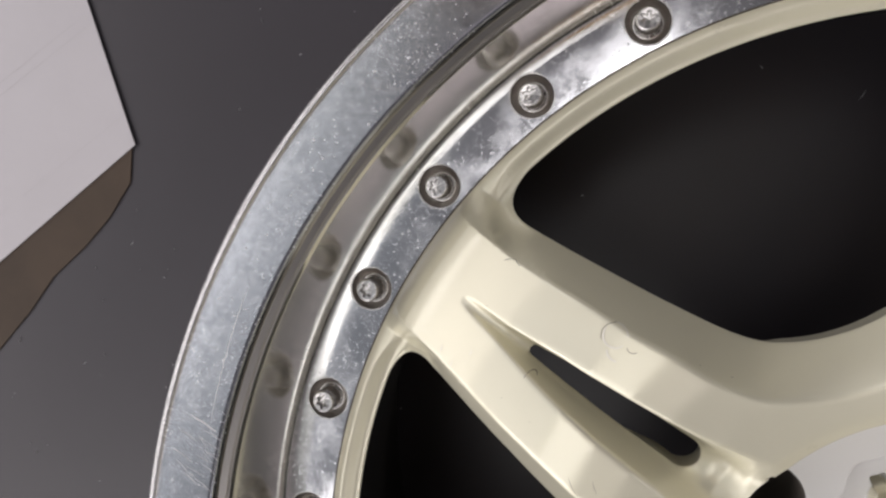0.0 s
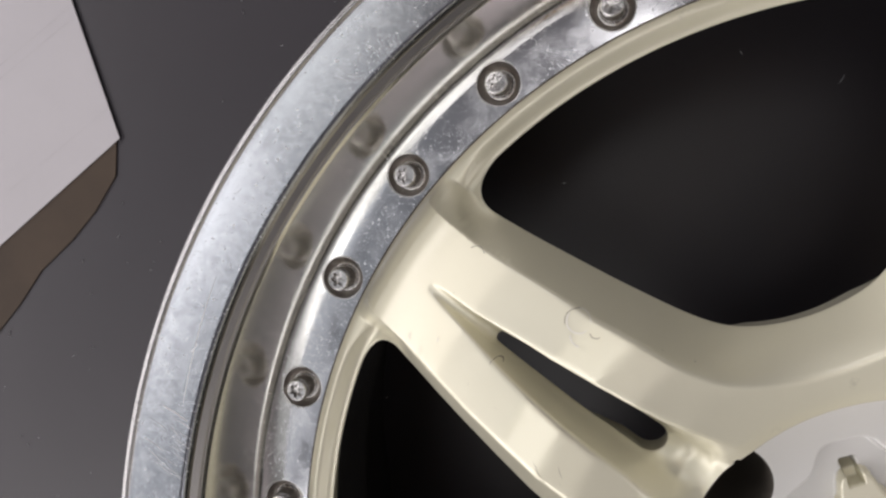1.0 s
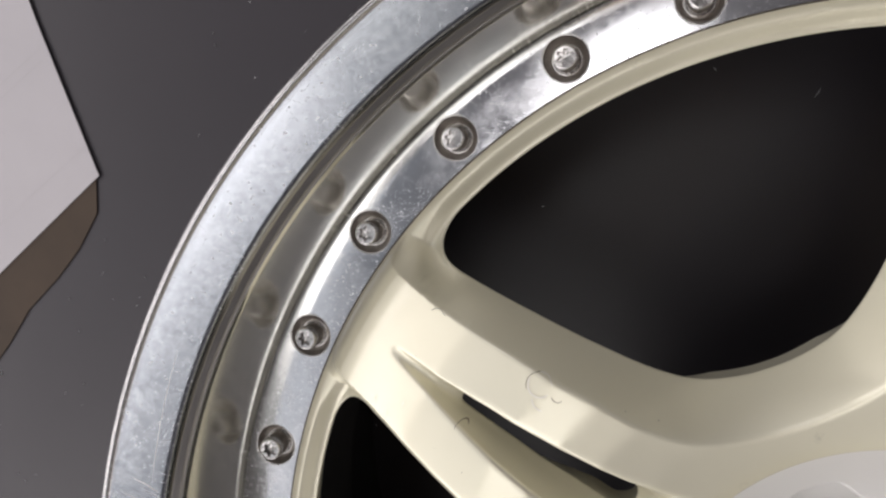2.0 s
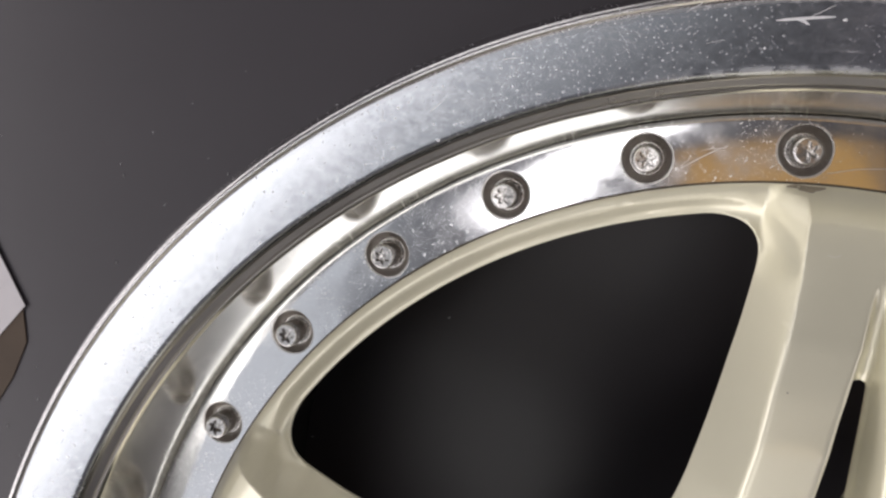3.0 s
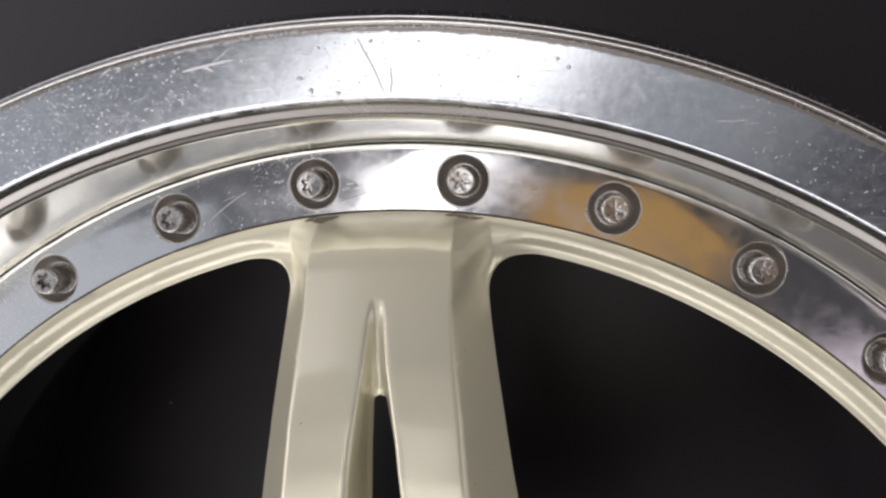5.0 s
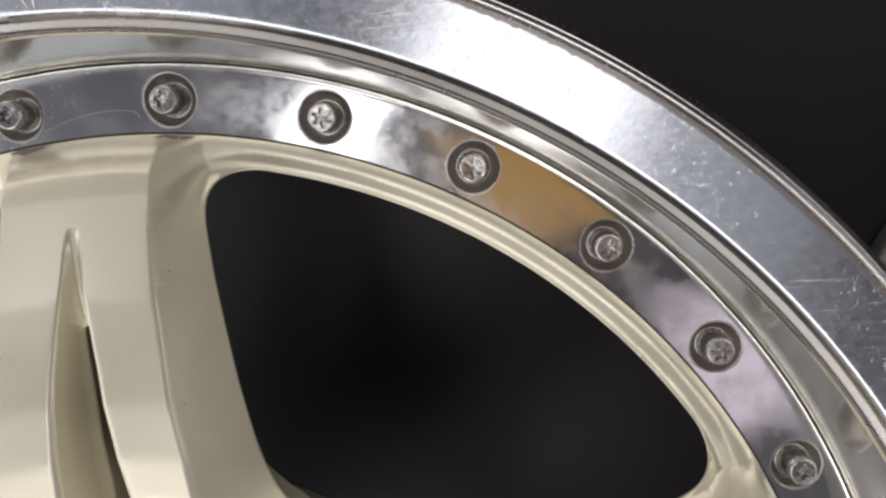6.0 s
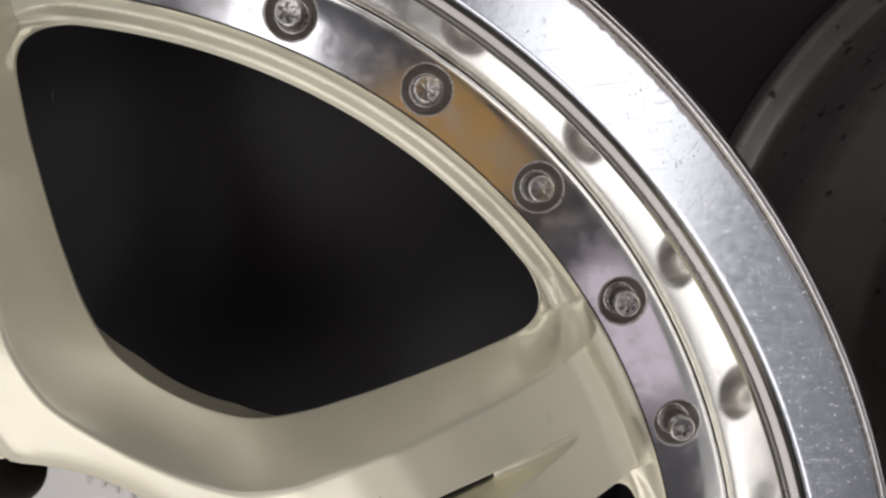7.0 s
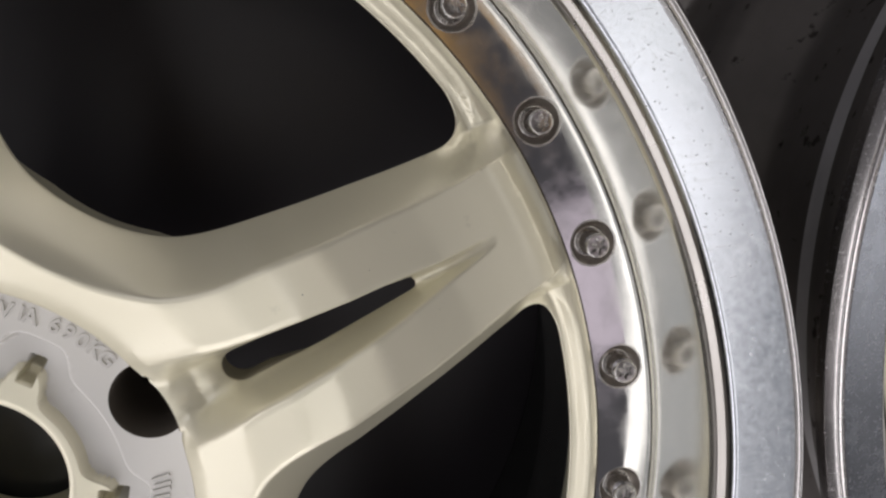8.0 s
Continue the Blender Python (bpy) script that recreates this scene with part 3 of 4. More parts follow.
def bolt_ring_mesh():
    """The polished flange ring, with thirty counterbored pockets."""
    verts, faces, mats, smooth, top = [], [], [], [], []
    half, lo, hi, hr = R_BOLT * radians(6), 0.1877, 0.2034, 0.0071
    n = 40
    angs = sorted([2 * math.pi * i / n for i in range(n)] + [math.atan2(y, x) % (2 * math.pi) for x in (-half, half) for y in (lo - R_BOLT, hi - R_BOLT)])
    n = len(angs)
    for k in range(30):
        base = radians(12 * k)
        def put(x, y, z):
            a, r = base + x / R_BOLT, R_BOLT + y
            verts.append((r * math.cos(a), r * math.sin(a), Z + z + crown(r)))
            top.append((a, -slope(r) if z == 0 else None))
        start = len(verts)
        for t in angs:
            c, s = math.cos(t), math.sin(t)
            sx = half / abs(c) if abs(c) > 1e-9 else 9
            sy = ((hi - R_BOLT) / s if s > 0 else (lo - R_BOLT) / s) if abs(s) > 1e-9 else 9
            d = min(sx, sy)
            put(d * c, d * s, 0)
        for i, t in enumerate(angs):
            q = start + i
            ox, oy = (math.atan2(verts[q][1], verts[q][0]) - base + math.pi) % (2 * math.pi) - math.pi, math.hypot(verts[q][0], verts[q][1]) - R_BOLT
            put(0.5 * (ox * R_BOLT + (hr + 0.0003) * math.cos(t)), 0.5 * (oy + (hr + 0.0003) * math.sin(t)), 0)
        for rad, z in ((hr + 0.0003, 0), (hr, 0), (hr, 0), (hr - 0.0003, -0.0005), (hr - 0.0013, -0.0036), (hr - 0.0019, -0.0044), (0.0035, -0.0046)):
            for i, t in enumerate(angs):
                wob = 0.00012 * math.sin(3 * t + 1.7 * k) + 0.00008 * math.sin(11 * t + 2.3 * k) if rad > hr else 0.0
                put((rad + wob) * math.cos(t), (rad + wob) * math.sin(t), z)
        for q in (0, 1, 2, 4, 5, 6, 7):
            for i in range(n):
                j = (i + 1) % n
                faces.append((start + q * n + i, start + q * n + j, start + (q + 1) * n + j, start + (q + 1) * n + i)[::-1])
                mats.append(0 if q < 2 else 2 if q in (2, 4) else 1)
                smooth.append(True)
    ring = [(lo, 0), (lo - 0.0003, -0.0004), (lo - 0.0003, -0.006)]
    rim = [(hi, crown(hi)), (0.2040, crown(0.2040)), (0.2044, crown(0.2044) - 0.00002), (0.2048, crown(0.2048) - 0.0001), (0.2052, crown(0.2052) - 0.0003), (0.20545, -0.0010), (0.20562, -0.0016), (0.20562, -0.02)]
    for prof in (ring, rim):
        start, m = len(verts), 360
        for i in range(m):
            a = 2 * math.pi * i / m
            verts += [(r * math.cos(a), r * math.sin(a), Z + z) for r, z in prof]
        k = len(prof)
        for i in range(m):
            j = (i + 1) % m
            for q in range(k - 1):
                faces.append((start + i * k + q, start + j * k + q, start + j * k + q + 1, start + i * k + q + 1))
                mats.append(0)
                smooth.append(True)
    me = mesh_of("bolt_ring", verts, faces, M_RING)
    me.materials.append(M_POCKET)
    me.materials.append(M_OXIDE)
    me.polygons.foreach_set("material_index", mats)
    me.polygons.foreach_set("use_smooth", smooth)
    # one even run of normals over the crowned face
    nor = [tuple(v.vector) for v in me.vertex_normals]
    for i, (a, k) in enumerate(top):
        if k is not None:
            nor[i] = tuple(Vector((k * math.cos(a), k * math.sin(a), 1)).normalized())
    me.normals_split_custom_set_from_vertices(nor)
    return me


def bolt_mesh():
    """A knurled round-head bolt with a six-lobed socket."""
    n = 72
    ts = [2 * math.pi * i / n for i in range(n)]
    star = [0.00190 + 0.00048 * math.cos(6 * t) for t in ts]
    knurl = [0.00372 + 0.00010 * math.cos(18 * t) for t in ts]
    rings = [([0.0042] * n, -0.0044), (knurl, -0.0026), (knurl, 0.0042), ([0.00350] * n, 0.0048), ([0.00325] * n, 0.0050), ([0.00300] * n, 0.00495), ([1.06 * v for v in star], 0.0049), (star, 0.0047),
             ([0.95 * v for v in star], 0.0028), ([0.0004] * n, 0.0027), ([0.0001] * n, 0.0026)]
    verts = [(r * math.cos(t), r * math.sin(t), z) for rs, z in rings for r, t in zip(rs, ts)]
    faces = [(q * n + i, q * n + (i + 1) % n, (q + 1) * n + (i + 1) % n, (q + 1) * n + i) for q in range(len(rings) - 1) for i in range(n)]
    me = mesh_of("bolt", verts, faces, M_BOLT)
    me.polygons.foreach_set("use_smooth", [f[0] // n in (0, 1, 2, 3, 4) for f in faces])
    return me


RIM_WALL = rounded([(0.2058, Z - 0.020), (0.2058, Z - 0.0012), (0.2064, Z + 0.0004), (0.2069, Z + 0.0050), (0.2075, Z + 0.0120), (0.2098, Z + 0.0318), (0.2103, Z + 0.0330)], 0.0030, 6)
RIM_BEAD = rounded([(0.2103, Z + 0.0330), (0.2108, Z + 0.0326), (0.2112, Z + 0.0336), (0.2130, Z + 0.0352), (0.2134, Z + 0.0364)], 0.0004, 4)


def lip_z(r):
    return Z + 0.0390 + (r - 0.2167) * 0.31


RIM_FACE = [(0.2134, Z + 0.0364), (0.2135, Z + 0.0370), (0.2138, Z + 0.0376), (0.2142, Z + 0.0381), (0.2146, Z + 0.03835)] + [(r, lip_z(r)) for r in (0.2150, 0.2153, 0.2190, 0.2250, 0.2285, 0.2288, 0.2290)]
RIM_EDGE = rounded([(0.2290, lip_z(0.2290)), (0.2292, Z + 0.0424), (0.2296, Z + 0.0431), (0.2300, Z + 0.0437), (0.2305, Z + 0.0437), (0.2309, Z + 0.0432), (0.2311, Z + 0.0426), (0.2315, Z + 0.0428), (0.2319, Z + 0.0422), (0.2333, Z + 0.0398), (0.2335, Z + 0.0360), (0.2295, Z + 0.0315)], 0.0004, 5)
RIM_BACK = rounded([(0.2295, Z + 0.0315), (0.2200, Z + 0.0285), (0.2165, Z + 0.022), (0.2155, 0.178), (0.2120, 0.168), (0.1955, 0.150), (0.1935, 0.100),
                    (0.2120, 0.070), (0.2155, 0.060), (0.2168, 0.026), (0.2185, 0.018), (0.2280, 0.0135), (0.2305, 0.0110), (0.2313, 0.004), (0.2300, 0.0), (0.2130, 0.0)], 0.004, 4)
BARREL = rounded([(0.2130, 0.0), (0.2118, 0.006), (0.2105, 0.055), (0.2060, 0.075), (0.1890, 0.100), (0.1880, Z - 0.030)], 0.006, 5)


def lettering_mesh(text, radius, a0, step, size):
    """Raised letters along an arc, tops outwards, read clockwise."""
    verts, faces = [], []
    a = a0
    for ch in text:
        if ch != " ":
            cu = bpy.data.curves.new("glyph", "FONT")
            cu.body, cu.size, cu.align_x, cu.extrude, cu.bevel_depth, cu.offset = ch, size, "CENTER", 0.0003, 0.00012, 0.00008
            tmp = new("glyph", cu)
            me = bpy.data.meshes.new_from_object(tmp.evaluated_get(bpy.context.evaluated_depsgraph_get()))
            m = Matrix.Rotation(radians(a), 4, "Z") @ Matrix.Translation((radius, 0, Z + 0.0012)) @ Matrix.Rotation(radians(-90), 4, "Z")
            n0 = len(verts)
            verts += [tuple(m @ v.co) for v in me.vertices]
            faces += [tuple(n0 + i for i in p.vertices) for p in me.polygons]
            bpy.data.objects.remove(tmp)
            bpy.data.curves.remove(cu)
            bpy.data.meshes.remove(me)
        a -= step * (0.62 if ch in " I" else 1.0)
    return mesh_of("lettering", verts, faces, M_LETTER, False)


def mark_bars_mesh():
    verts, faces = [], []
    for a, dr, w, h in ((-6.5, 0, 0.0010, 0.0052), (-8.7, 0.0004, 0.0010, 0.0048), (-10.6, 0.0, 0.0011, 0.0052), (-12.9, 0, 0.0010, 0.0050), (-14.6, 0.0003, 0.0010, 0.0046)):
        m = Matrix.Rotation(radians(a), 4, "Z") @ Matrix.Translation((0.0535 + dr, 0, Z + 0.0012)) @ Matrix.Rotation(radians(14), 4, "Z")
        n0 = len(verts)
        for z in (-0.0003, 0.0005):
            verts += [tuple(m @ Vector((x * h / 2, y * w / 2, z))) for x, y in ((-1, -1), (1, -1), (1, 1), (-1, 1))]
        faces += [tuple(n0 + i for i in f) for f in ((4, 5, 6, 7), (0, 1, 5, 4), (1, 2, 6, 5), (2, 3, 7, 6), (3, 0, 4, 7))]
    return mesh_of("mark", verts, faces, M_LETTER, False)


def alloy_wheel(label):
    wheel = new("alloy_wheel")
    tagged(wheel, label, "car wheel", "wheels on the floor")
    part("lip_wall", revolve("lip_wall", RIM_WALL, 480, M_WALL), wheel, "mirror-polished inner wall of the lip")
    part("lip_bead", revolve("lip_bead", RIM_BEAD, 480, M_BEAD), wheel, "stepped bead below the polished lip")
    part("lip_face", revolve("lip_face", RIM_FACE, 480, M_LIP), wheel, "scratched polished aluminium lip")
    part("lip_edge", revolve("lip_edge", RIM_EDGE, 480, M_EDGE), wheel)
    part("barrel_outside", revolve("barrel_outside", RIM_BACK, 240, M_OUTER), wheel, "dull stained bare metal barrel")
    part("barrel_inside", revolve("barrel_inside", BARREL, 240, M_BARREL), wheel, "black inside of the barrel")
    ring = part("bolt_ring", bolt_ring_mesh(), wheel, "polished aluminium ring with counterbored bolt holes")
    for name, me in disc_meshes():
        part(name, me, wheel, {"spoke": "cream painted cast twin spoke", "disc_rim": "cream painted rim band", "hub_pad": "bare silver cast hub pad"}.get(name, ""))
    part("hub_boss", revolve("hub_boss", rounded([(0.046, Z - 0.045), (0.0662, Z - 0.045), (0.0664, Z - 0.024), (0.0680, Z - 0.024), (0.0680, Z - 0.052), (0.0660, Z - 0.054), (0.046, Z - 0.054)], 0.001), 120, M_BOSS), wheel)
    part("joint_line", revolve("joint_line", [(0.18690, Z - 0.0015), (0.18695, Z + 0.0002), (0.1872, Z + 0.0003), (0.1876, Z + 0.0002), (0.18772, Z - 0.0006)], 360, M_JOINT), wheel, "dark dirt in the joint between disc and ring")
    # Added black disc closes the bore; its colour stands for the shade inside.
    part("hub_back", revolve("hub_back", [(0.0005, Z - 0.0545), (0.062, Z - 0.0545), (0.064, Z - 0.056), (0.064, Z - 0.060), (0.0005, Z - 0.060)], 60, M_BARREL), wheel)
    part("lettering", lettering_mesh("VIA 690KG", 0.0540, 66.3, 4.3, 0.0062), wheel, "raised cast letters")
    part("cast_mark", mark_bars_mesh(), wheel)
    bolt = bolt_mesh()
    washer = revolve("washer", [(0.0040, -0.0048), (0.0040, -0.0036), (0.0047, -0.0036), (0.0050, -0.0039), (0.0050, -0.0048)], 28, M_BOLT)
    rnd = random.Random(4)
    for k in range(30):
        ob = part("bolt", bolt, wheel, "plated steel bolt with a six-lobed socket" if k == 0 else "")
        a = radians(12 * k)
        ob.matrix_local = Matrix.Translation((R_BOLT * math.cos(a), R_BOLT * math.sin(a), Z)) @ Matrix.Rotation(rnd.uniform(0, 6.28), 4, "Z")
        part("washer", washer, ob)
    return wheel


wheel = alloy_wheel("cream twin-spoke alloy wheel with polished lip, lying on the floor")
other = copy_thing(wheel, pose(0.4722, -0.022, 0, 0, 0, 31))
tagged(other, "second polished multi-piece alloy wheel lying on the floor beside the first")

# the second wheel is more stained
def stained_metal():
    """Dull bare aluminium with brown film and dark stains."""
    m, nt, b = mat("stained_metal")
    col = mix(nt, noise_tex(nt, 35, 5, 0.6), (0.16, 0.146, 0.135), (0.30, 0.28, 0.26))
    stain = ramp(nt, noise_tex(nt, 110, 4, 0.6), [(0.62, grey(0)), (0.69, grey(0.85))])
    nt.links.new(mix(nt, stain, col, (0.035, 0.028, 0.022)), b.inputs["Base Color"])
    nt.links.new(mix(nt, stain, grey(0.36), grey(0.7)), b.inputs["Roughness"])
    b.inputs["Metallic"].default_value = 0.6
    bump(nt, b, noise_tex(nt, 300, 3), 0.15, 0.0004)
    return m


M_STAINED = stained_metal()
M_DULL = plain("dull_metal", (0.72, 0.71, 0.71), 0.42, 0.45, 0.3, 30)
M_HAZED = polished("hazed_lip", (0.40, 0.43, 0.47), 0.16, 0.26, 0.6, 0.34)
for child in other.children:
    for key, m in (("lip_face", M_HAZED), ("lip_wall", M_DULL), ("lip_bead", M_DULL), ("barrel_outside", M_STAINED)):
        if child.name.startswith(key):
            child.data = child.data.copy()
            child.data.materials[0] = m


# ---- card and board on the floor ----
def sheet(name, outline, thick, material, z0, label, category):
    bm = bmesh.new()
    f = bm.faces.new([bm.verts.new((x, y, z0)) for x, y in outline])
    top = bmesh.ops.extrude_face_region(bm, geom=[f])["geom"]
    bmesh.ops.translate(bm, verts=[g for g in top if isinstance(g, bmesh.types.BMVert)], vec=(0, 0, thick))
    bmesh.ops.recalc_face_normals(bm, faces=list(bm.faces))
    me = bpy.data.meshes.new(name)
    bm.to_mesh(me)
    bm.free()
    me.materials.append(material)
    return tagged(new(name, me), label, category)


sheet("white_card", [(-0.397, 0.041), (-0.452, 0.118), (-0.56, 0.28), (-0.80, 0.28), (-0.80, -0.35), (-0.68, -0.335)], 0.0008, M_CARD, 0.0011,
      "creased white cardboard sheet lying on brown board", "card")
sheet("brown_board", [(-0.400, 0.043), (-0.395, 0.019), (-0.403, -0.005), (-0.414, -0.026), (-0.430, -0.050), (-0.440, -0.075), (-0.455, -0.105), (-0.50, -0.18), (-0.60, -0.33),
                      (-0.80, -0.5), (-0.80, 0.2), (-0.56, 0.2), (-0.46, 0.098), (-0.412, 0.052)], 0.0010, M_KRAFT, 0.0,
      "stained brown board with a ragged edge on the floor", "board")


# ---- creases of the card ----
card = bpy.data.objects["white_card"]


def strip(name, pts, width, z, material):
    """A thin flat ribbon along a line, at one height or on the lip's slope."""
    verts, faces = [], []
    p = [Vector(q) for q in pts]
    for i, q in enumerate(p):
        d = (p[min(i + 1, len(p) - 1)] - p[max(i - 1, 0)]).normalized()
        n = Vector((-d.y, d.x)) * width / 2 * (0.35 if i in (0, len(p) - 1) else 1)
        verts += [(c.x, c.y, lip_z(c.length) + 0.00012 if z is None else z) for c in (q + n, q - n)]
    for i in range(len(p) - 1):
        faces.append((2 * i + 1, 2 * i + 3, 2 * i + 2, 2 * i))
    return mesh_of(name, verts, faces, material, False)


M_FOLD = plain("card_fold", (0.445, 0.423, 0.434), 0.65)
for a, b in (((-0.600, -0.078), (-0.441, 0.102)), ((-0.608, -0.078), (-0.446, 0.106)), ((-0.62, -0.2), (-0.409, 0.055))):
    part("fold", strip("fold", [a, ((a[0] + b[0]) / 2 + 0.001, (a[1] + b[1]) / 2), b], 0.0008, 0.0020, M_FOLD), card, "pressed fold line")

# ---- scratches on the lip of the first wheel ----
M_SCAR = plain("scratch_metal", (0.68, 0.68, 0.69), 0.50, 0.75, 0.1, 900)


def arc(r, a):
    return (r * math.cos(radians(a)), r * math.sin(radians(a)))


SCARS = [((0.2268, 89.6), (0.2149, 88.2), 0.00045), ((0.2208, 87.8), (0.2150, 87.85), 0.0005), ((0.2246, 100.0), (0.2250, 96.9), 0.0006), ((0.2249, 98.9), (0.2235, 98.2), 0.0006),
         ((0.2200, 170.0), (0.2177, 181.3), 0.0002), ((0.2235, 181.1), (0.2157, 182.0), 0.0004)]
rnd = random.Random(11)
for k in range(16):
    a0 = rnd.uniform(182, 189)
    r0 = rnd.uniform(0.2175, 0.2265)
    SCARS.append(((r0, a0), (r0 - rnd.uniform(0.003, 0.006), a0 + rnd.uniform(0.4, 1.0)), rnd.uniform(0.00007, 0.00018)))
for k in range(12):
    a0 = rnd.uniform(30, 39)
    r0 = rnd.uniform(0.2180, 0.2285)
    SCARS.append(((r0, a0), (r0 - rnd.uniform(0.001, 0.004), a0 - rnd.uniform(0.2, 0.9)), rnd.uniform(0.00004, 0.00008)))
for k in range(10):
    a0 = rnd.uniform(60, 130)
    r0 = rnd.uniform(0.2165, 0.2280)
    SCARS.append(((r0, a0), (r0 + rnd.uniform(-0.003, 0.003), a0 - rnd.uniform(0.3, 1.6)), rnd.uniform(0.00007, 0.00016)))
for (r0, a0), (r1, a1), w in SCARS:
    pts = [arc(r0 + (r1 - r0) * t, a0 + (a1 - a0) * t + 0.04 * math.sin(9 * t)) for t in (0, 0.2, 0.4, 0.6, 0.8, 1)]
    part("scratch", strip("scratch", pts, w, None, M_SCAR), wheel)


def chip_mesh(r, a, size, seed):
    """A small ragged flake of raised metal."""
    rg = random.Random(seed)
    x, y = arc(r, a)
    n = 9
    h = lip_z(r)
    verts = [(x, y, h + 0.00025)] + [(x + size * rg.uniform(0.5, 1.1) * math.cos(6.283 * i / n), y + size * rg.uniform(0.5, 1.1) * math.sin(6.283 * i / n), h) for i in range(n)]
    return mesh_of("chip", verts, [(0, 1 + i, 1 + (i + 1) % n) for i in range(n)], M_SCAR, False)


for i, (r, a, size) in enumerate([(0.2194, 93.3, 0.0009), (0.2166, 92.7, 0.0010), (0.2157, 91.1, 0.0008), (0.2245, 96.4, 0.0006), (0.2255, 91.9, 0.0006), (0.2262, 88.9, 0.0007),
                                     (0.2262, 86.2, 0.0005), (0.2205, 80.5, 0.0005), (0.2240, 77.8, 0.0009), (0.2253, 78.5, 0.0008), (0.2190, 100.5, 0.0004)]):
    part("chip", chip_mesh(r, a, size, i), wheel)


# ---- dust and fibres on the floor ----
def dust():
    verts, faces = [], []
    rg = random.Random(5)
    bits = [(-0.443, -0.095, 0.0048, 1.45), (-0.313, 0.116, 0.002, 0.6), (-0.340, 0.128, 0.003, 2.0), (-0.385, -0.015, 0.003, 0.9), (-0.358, -0.010, 0.0025, 2.6), (-0.360, -0.028, 0.002, 0.3),
            (-0.397, -0.094, 0.003, 0.9), (-0.243, 0.247, 0.010, 2.55), (-0.080, 0.170, 0.003, 2.4), (-0.032, 0.169, 0.006, 1.2), (-0.144, 0.086, 0.002, 0.5)]
    for _ in range(120):
        bits.append((rg.uniform(-0.55, -0.20), rg.uniform(-0.25, 0.42), rg.uniform(0.0006, 0.0022), rg.uniform(0, 3.14)))
    for _ in range(60):
        bits.append((rg.uniform(-0.2, 0.4), rg.uniform(0.24, 0.5), rg.uniform(0.0006, 0.0018), rg.uniform(0, 3.14)))
    for x, y, ln, a in bits:
        w = min(0.0005, ln * 0.3)
        c, s_ = math.cos(a), math.sin(a)
        n0 = len(verts)
        for lx, ly, z in ((-ln / 2, 0, 0.0003), (0, -w / 2, 0.0003), (ln / 2, ln * 0.1, 0.0003), (0, w / 2, 0.0003), (0, 0, 0.0009)):
            verts.append((x + lx * c - ly * s_, y + lx * s_ + ly * c, z))
        faces += [(n0, n0 + 1, n0 + 4), (n0 + 1, n0 + 2, n0 + 4), (n0 + 2, n0 + 3, n0 + 4), (n0 + 3, n0, n0 + 4)]
    me = mesh_of("dust_specks", verts, faces, M_FIBRE, False)
    return tagged(new("dust_specks", me), "pale dust and short fibres scattered on the dark floor", "dust", kind="stuff")


dust()


# ---- marks on the painted spokes of the first wheel ----
M_GRIME = plain("grime", (0.26, 0.225, 0.17), 0.75, 0.0, 0.6, 300)
M_SCUFF = plain("scuff", (0.80, 0.77, 0.68), 0.5, 0.0, 0.1, 300)
M_FLECK = plain("dark_fleck", (0.03, 0.025, 0.02), 0.6)


def on_face(x, y, lift):
    return (x, y, Z + float(face_height(np.array([[x, y]]))[0]) + lift)


def ribbon(name, pts, width, material, lift=0.00012):
    """A thin flat mark that follows the painted face."""
    verts, faces = [], []
    p = [Vector(q) for q in pts]
    for i, q in enumerate(p):
        d = (p[min(i + 1, len(p) - 1)] - p[max(i - 1, 0)]).normalized()
        n = Vector((-d.y, d.x)) * width / 2 * (0.3 if i in (0, len(p) - 1) else 1)
        verts += [on_face(q.x + n.x, q.y + n.y, lift), on_face(q.x - n.x, q.y - n.y, lift)]
    faces = [(2 * i + 1, 2 * i + 3, 2 * i + 2, 2 * i) for i in range(len(p) - 1)]
    return mesh_of(name, verts, faces, material, False)


def crescent(x, y, r, a0, a1, n=9):
    return [(x + r * math.cos(radians(a0 + (a1 - a0) * i / n)), y + r * math.sin(radians(a0 + (a1 - a0) * i / n))) for i in range(n + 1)]


for x, y, r, a0, a1, w in ((-0.1129, 0.0571, 0.0033, 150, 330, 0.0005), (-0.1129, 0.0571, 0.0034, 10, 110, 0.0003), (-0.1110, 0.0535, 0.0030, 190, 280, 0.0005), (-0.0124, 0.1733, 0.0030, 250, 315, 0.0002)):
    part("scuff", ribbon("scuff", crescent(x, y, r, a0, a1), w, M_SCUFF), wheel, "pale scuffed paint")
for r, a0, a1, w in ((0.1864, 97.2, 94.2, 0.0010), (0.1857, 96.4, 95.0, 0.0007), (0.1864, 85.2, 82.0, 0.0008)):
    pts = [arc(r + 0.0002 * math.sin(7 * t), a0 + (a1 - a0) * t) for t in (0, 0.2, 0.4, 0.6, 0.8, 1)]
    part("grime", ribbon("grime", pts, w, M_GRIME), wheel, "dark grime at the joint")
for p, q, w in (((-0.0511, 0.1853), (-0.0399, 0.1933), 0.00022), ((-0.0470, 0.1905), (-0.0420, 0.1921), 0.00012), ((0.0370, 0.1900), (0.0430, 0.1920), 0.00014)):
    pts = [(p[0] + (q[0] - p[0]) * t, p[1] + (q[1] - p[1]) * t + 0.0004 * math.sin(3 * t)) for t in (0, 0.25, 0.5, 0.75, 1)]
    part("scratch", strip("scratch", pts, w, Z + 0.00006, M_SCAR), wheel)
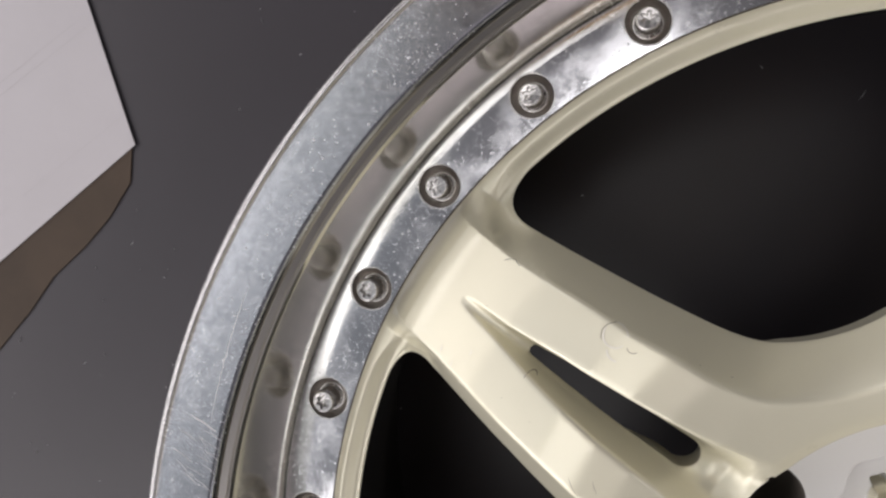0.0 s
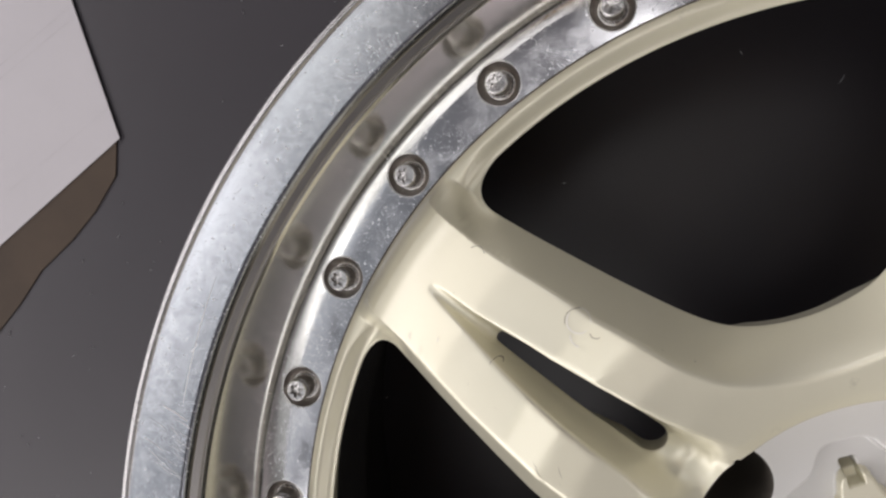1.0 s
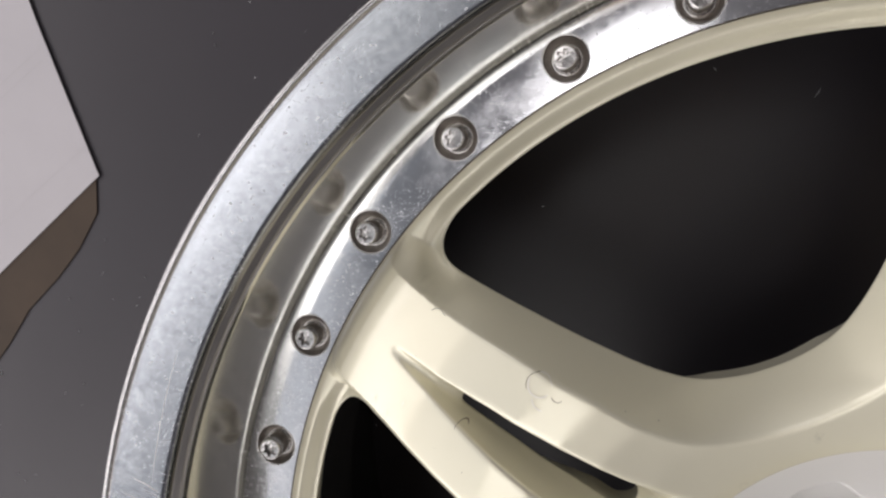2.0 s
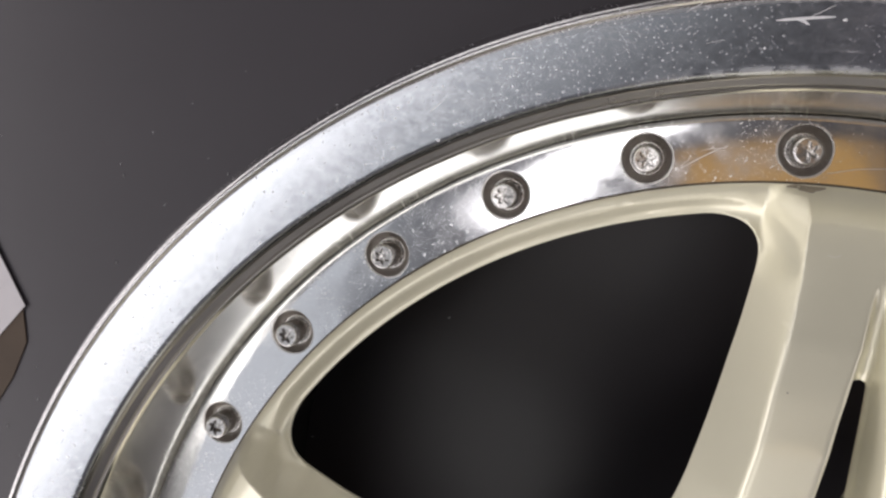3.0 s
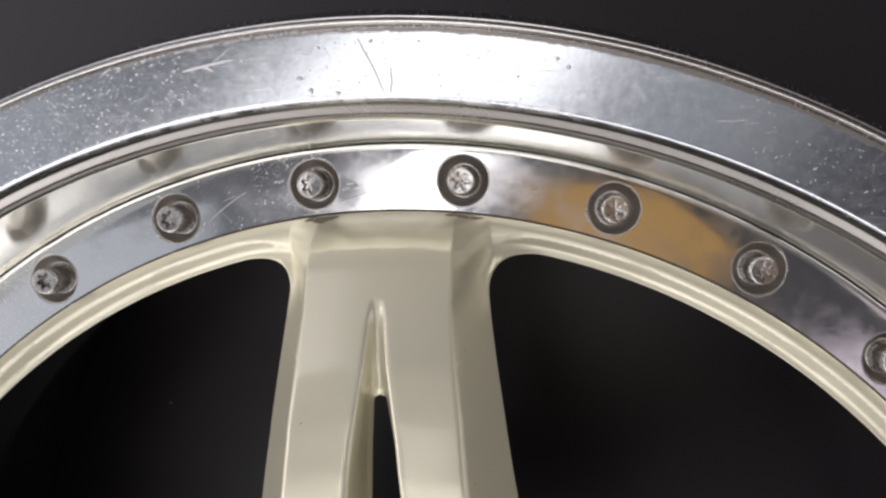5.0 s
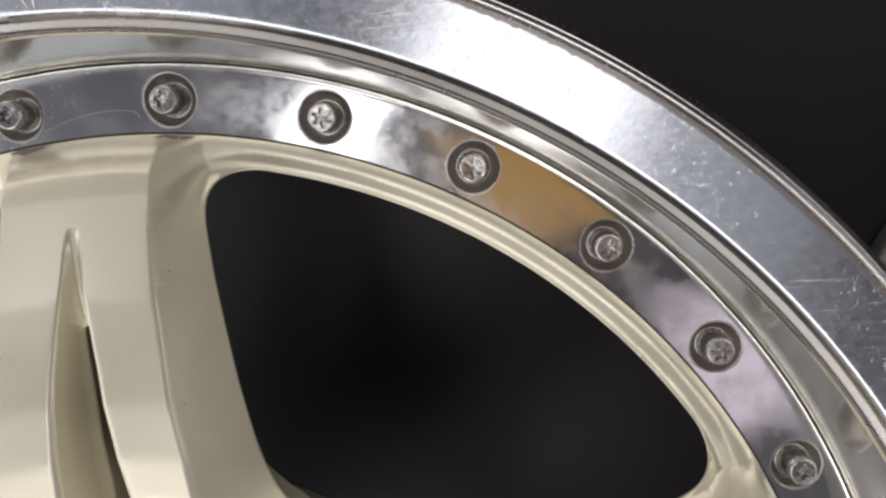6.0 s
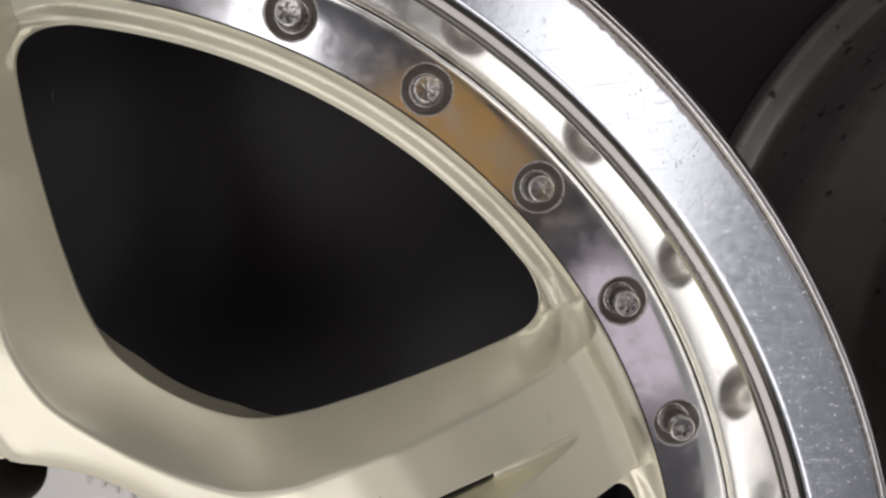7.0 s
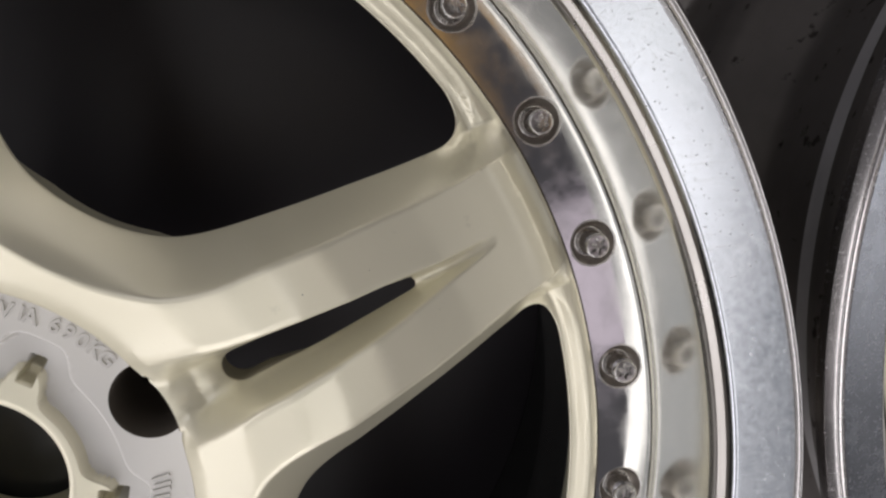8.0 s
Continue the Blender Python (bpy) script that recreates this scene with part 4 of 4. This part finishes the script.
for pts, w in (([(-0.1133, 0.0155), (-0.1114, 0.0128), (-0.1086, 0.0105)], 0.00016), ([(-0.1066, 0.0166), (-0.1057, 0.0147), (-0.1046, 0.0135)], 0.00014)):
    part("scratch", ribbon("scratch", pts, w, M_GRIME), wheel, "fine dark scratch in the paint")
for p, q in (((-0.1598, 0.0363), (-0.1599, 0.0339)), ((-0.1551, 0.0334), (-0.1559, 0.0296)), ((-0.1505, 0.0386), (-0.1506, 0.0368))):
    part("scuff", ribbon("scuff", [p, ((p[0] + q[0]) / 2 + 0.0003, (p[1] + q[1]) / 2), q], 0.0004, M_SCUFF), wheel)
for x, y, r, a0, a1, w in ((-0.1315, 0.0374, 0.0016, 20, 200, 0.00020), (-0.1130, 0.0569, 0.0037, 95, 215, 0.00018), (-0.1075, 0.0556, 0.0016, 200, 330, 0.00020)):
    part("grime", ribbon("grime", crescent(x, y, r, a0, a1), w, M_GRIME), wheel)
rnd = random.Random(21)
flecks = [(-0.1596, 0.0816), (-0.1475, 0.0494), (-0.150, 0.0522), (-0.1375, 0.0293), (-0.0984, 0.0402), (-0.08, 0.0552), (-0.0892, 0.056)]
while len(flecks) < 18:
    a = rnd.choice(SPOKES[:3]) + rnd.uniform(-12, 12)
    x, y = arc(rnd.uniform(0.10, 0.175), a)
    u, v, *_ = spoke_frame(np.array([[x, y]]))
    if abs(v[0]) > G_HALF(u[0]) + 0.001 and edge_distance(np.array([[x, y]]))[0] > 0.003:
        flecks.append((x, y))
for x, y in flecks:
    sz = rnd.uniform(0.00008, 0.00018)
    part("fleck", ribbon("fleck", [(x - sz, y), (x, y + sz * 0.4), (x + sz, y)], sz * 1.6, M_FLECK), wheel)


def fibre(pts, radius, material, label, flat=False):
    """A short hair lying on the paint, or on the flat bolt ring."""
    cu = [Vector((x, y, Z + lift)) if flat else Vector(on_face(x, y, lift)) for x, y, lift in pts]
    verts, faces = [], []
    for i, q in enumerate(cu):
        d = (cu[min(i + 1, len(cu) - 1)] - cu[max(i - 1, 0)]).normalized()
        side = d.cross(Vector((0, 0, 1))).normalized()
        up = side.cross(d)
        for k in range(5):
            t = 2 * math.pi * k / 5
            verts.append(q + (side * math.cos(t) + up * math.sin(t)) * radius)
    for i in range(len(cu) - 1):
        faces += [(5 * i + k, 5 * i + (k + 1) % 5, 5 * i + 5 + (k + 1) % 5, 5 * i + 5 + k) for k in range(5)]
    return tagged(new("hair", mesh_of("hair", verts, faces, material)), label, "hair")


fibre([(-0.1490, 0.0662, 0.0001), (-0.1478, 0.0672, 0.0002), (-0.1462, 0.0675, 0.0003), (-0.1452, 0.0668, 0.0003), (-0.1442, 0.0661, 0.0001)], 0.00007, M_FLECK, "short dark hair lying on the cream spoke")
fibre([(-0.0139, 0.1899, 0.0002), (-0.0068, 0.1922, 0.0004), (0.0005, 0.1935, 0.0005), (0.0064, 0.1936, 0.0005), (0.0109, 0.1929, 0.0003), (0.0122, 0.1912, 0.0001)], 0.00008, M_FIBRE, "fine pale hair lying on the polished ring", True)
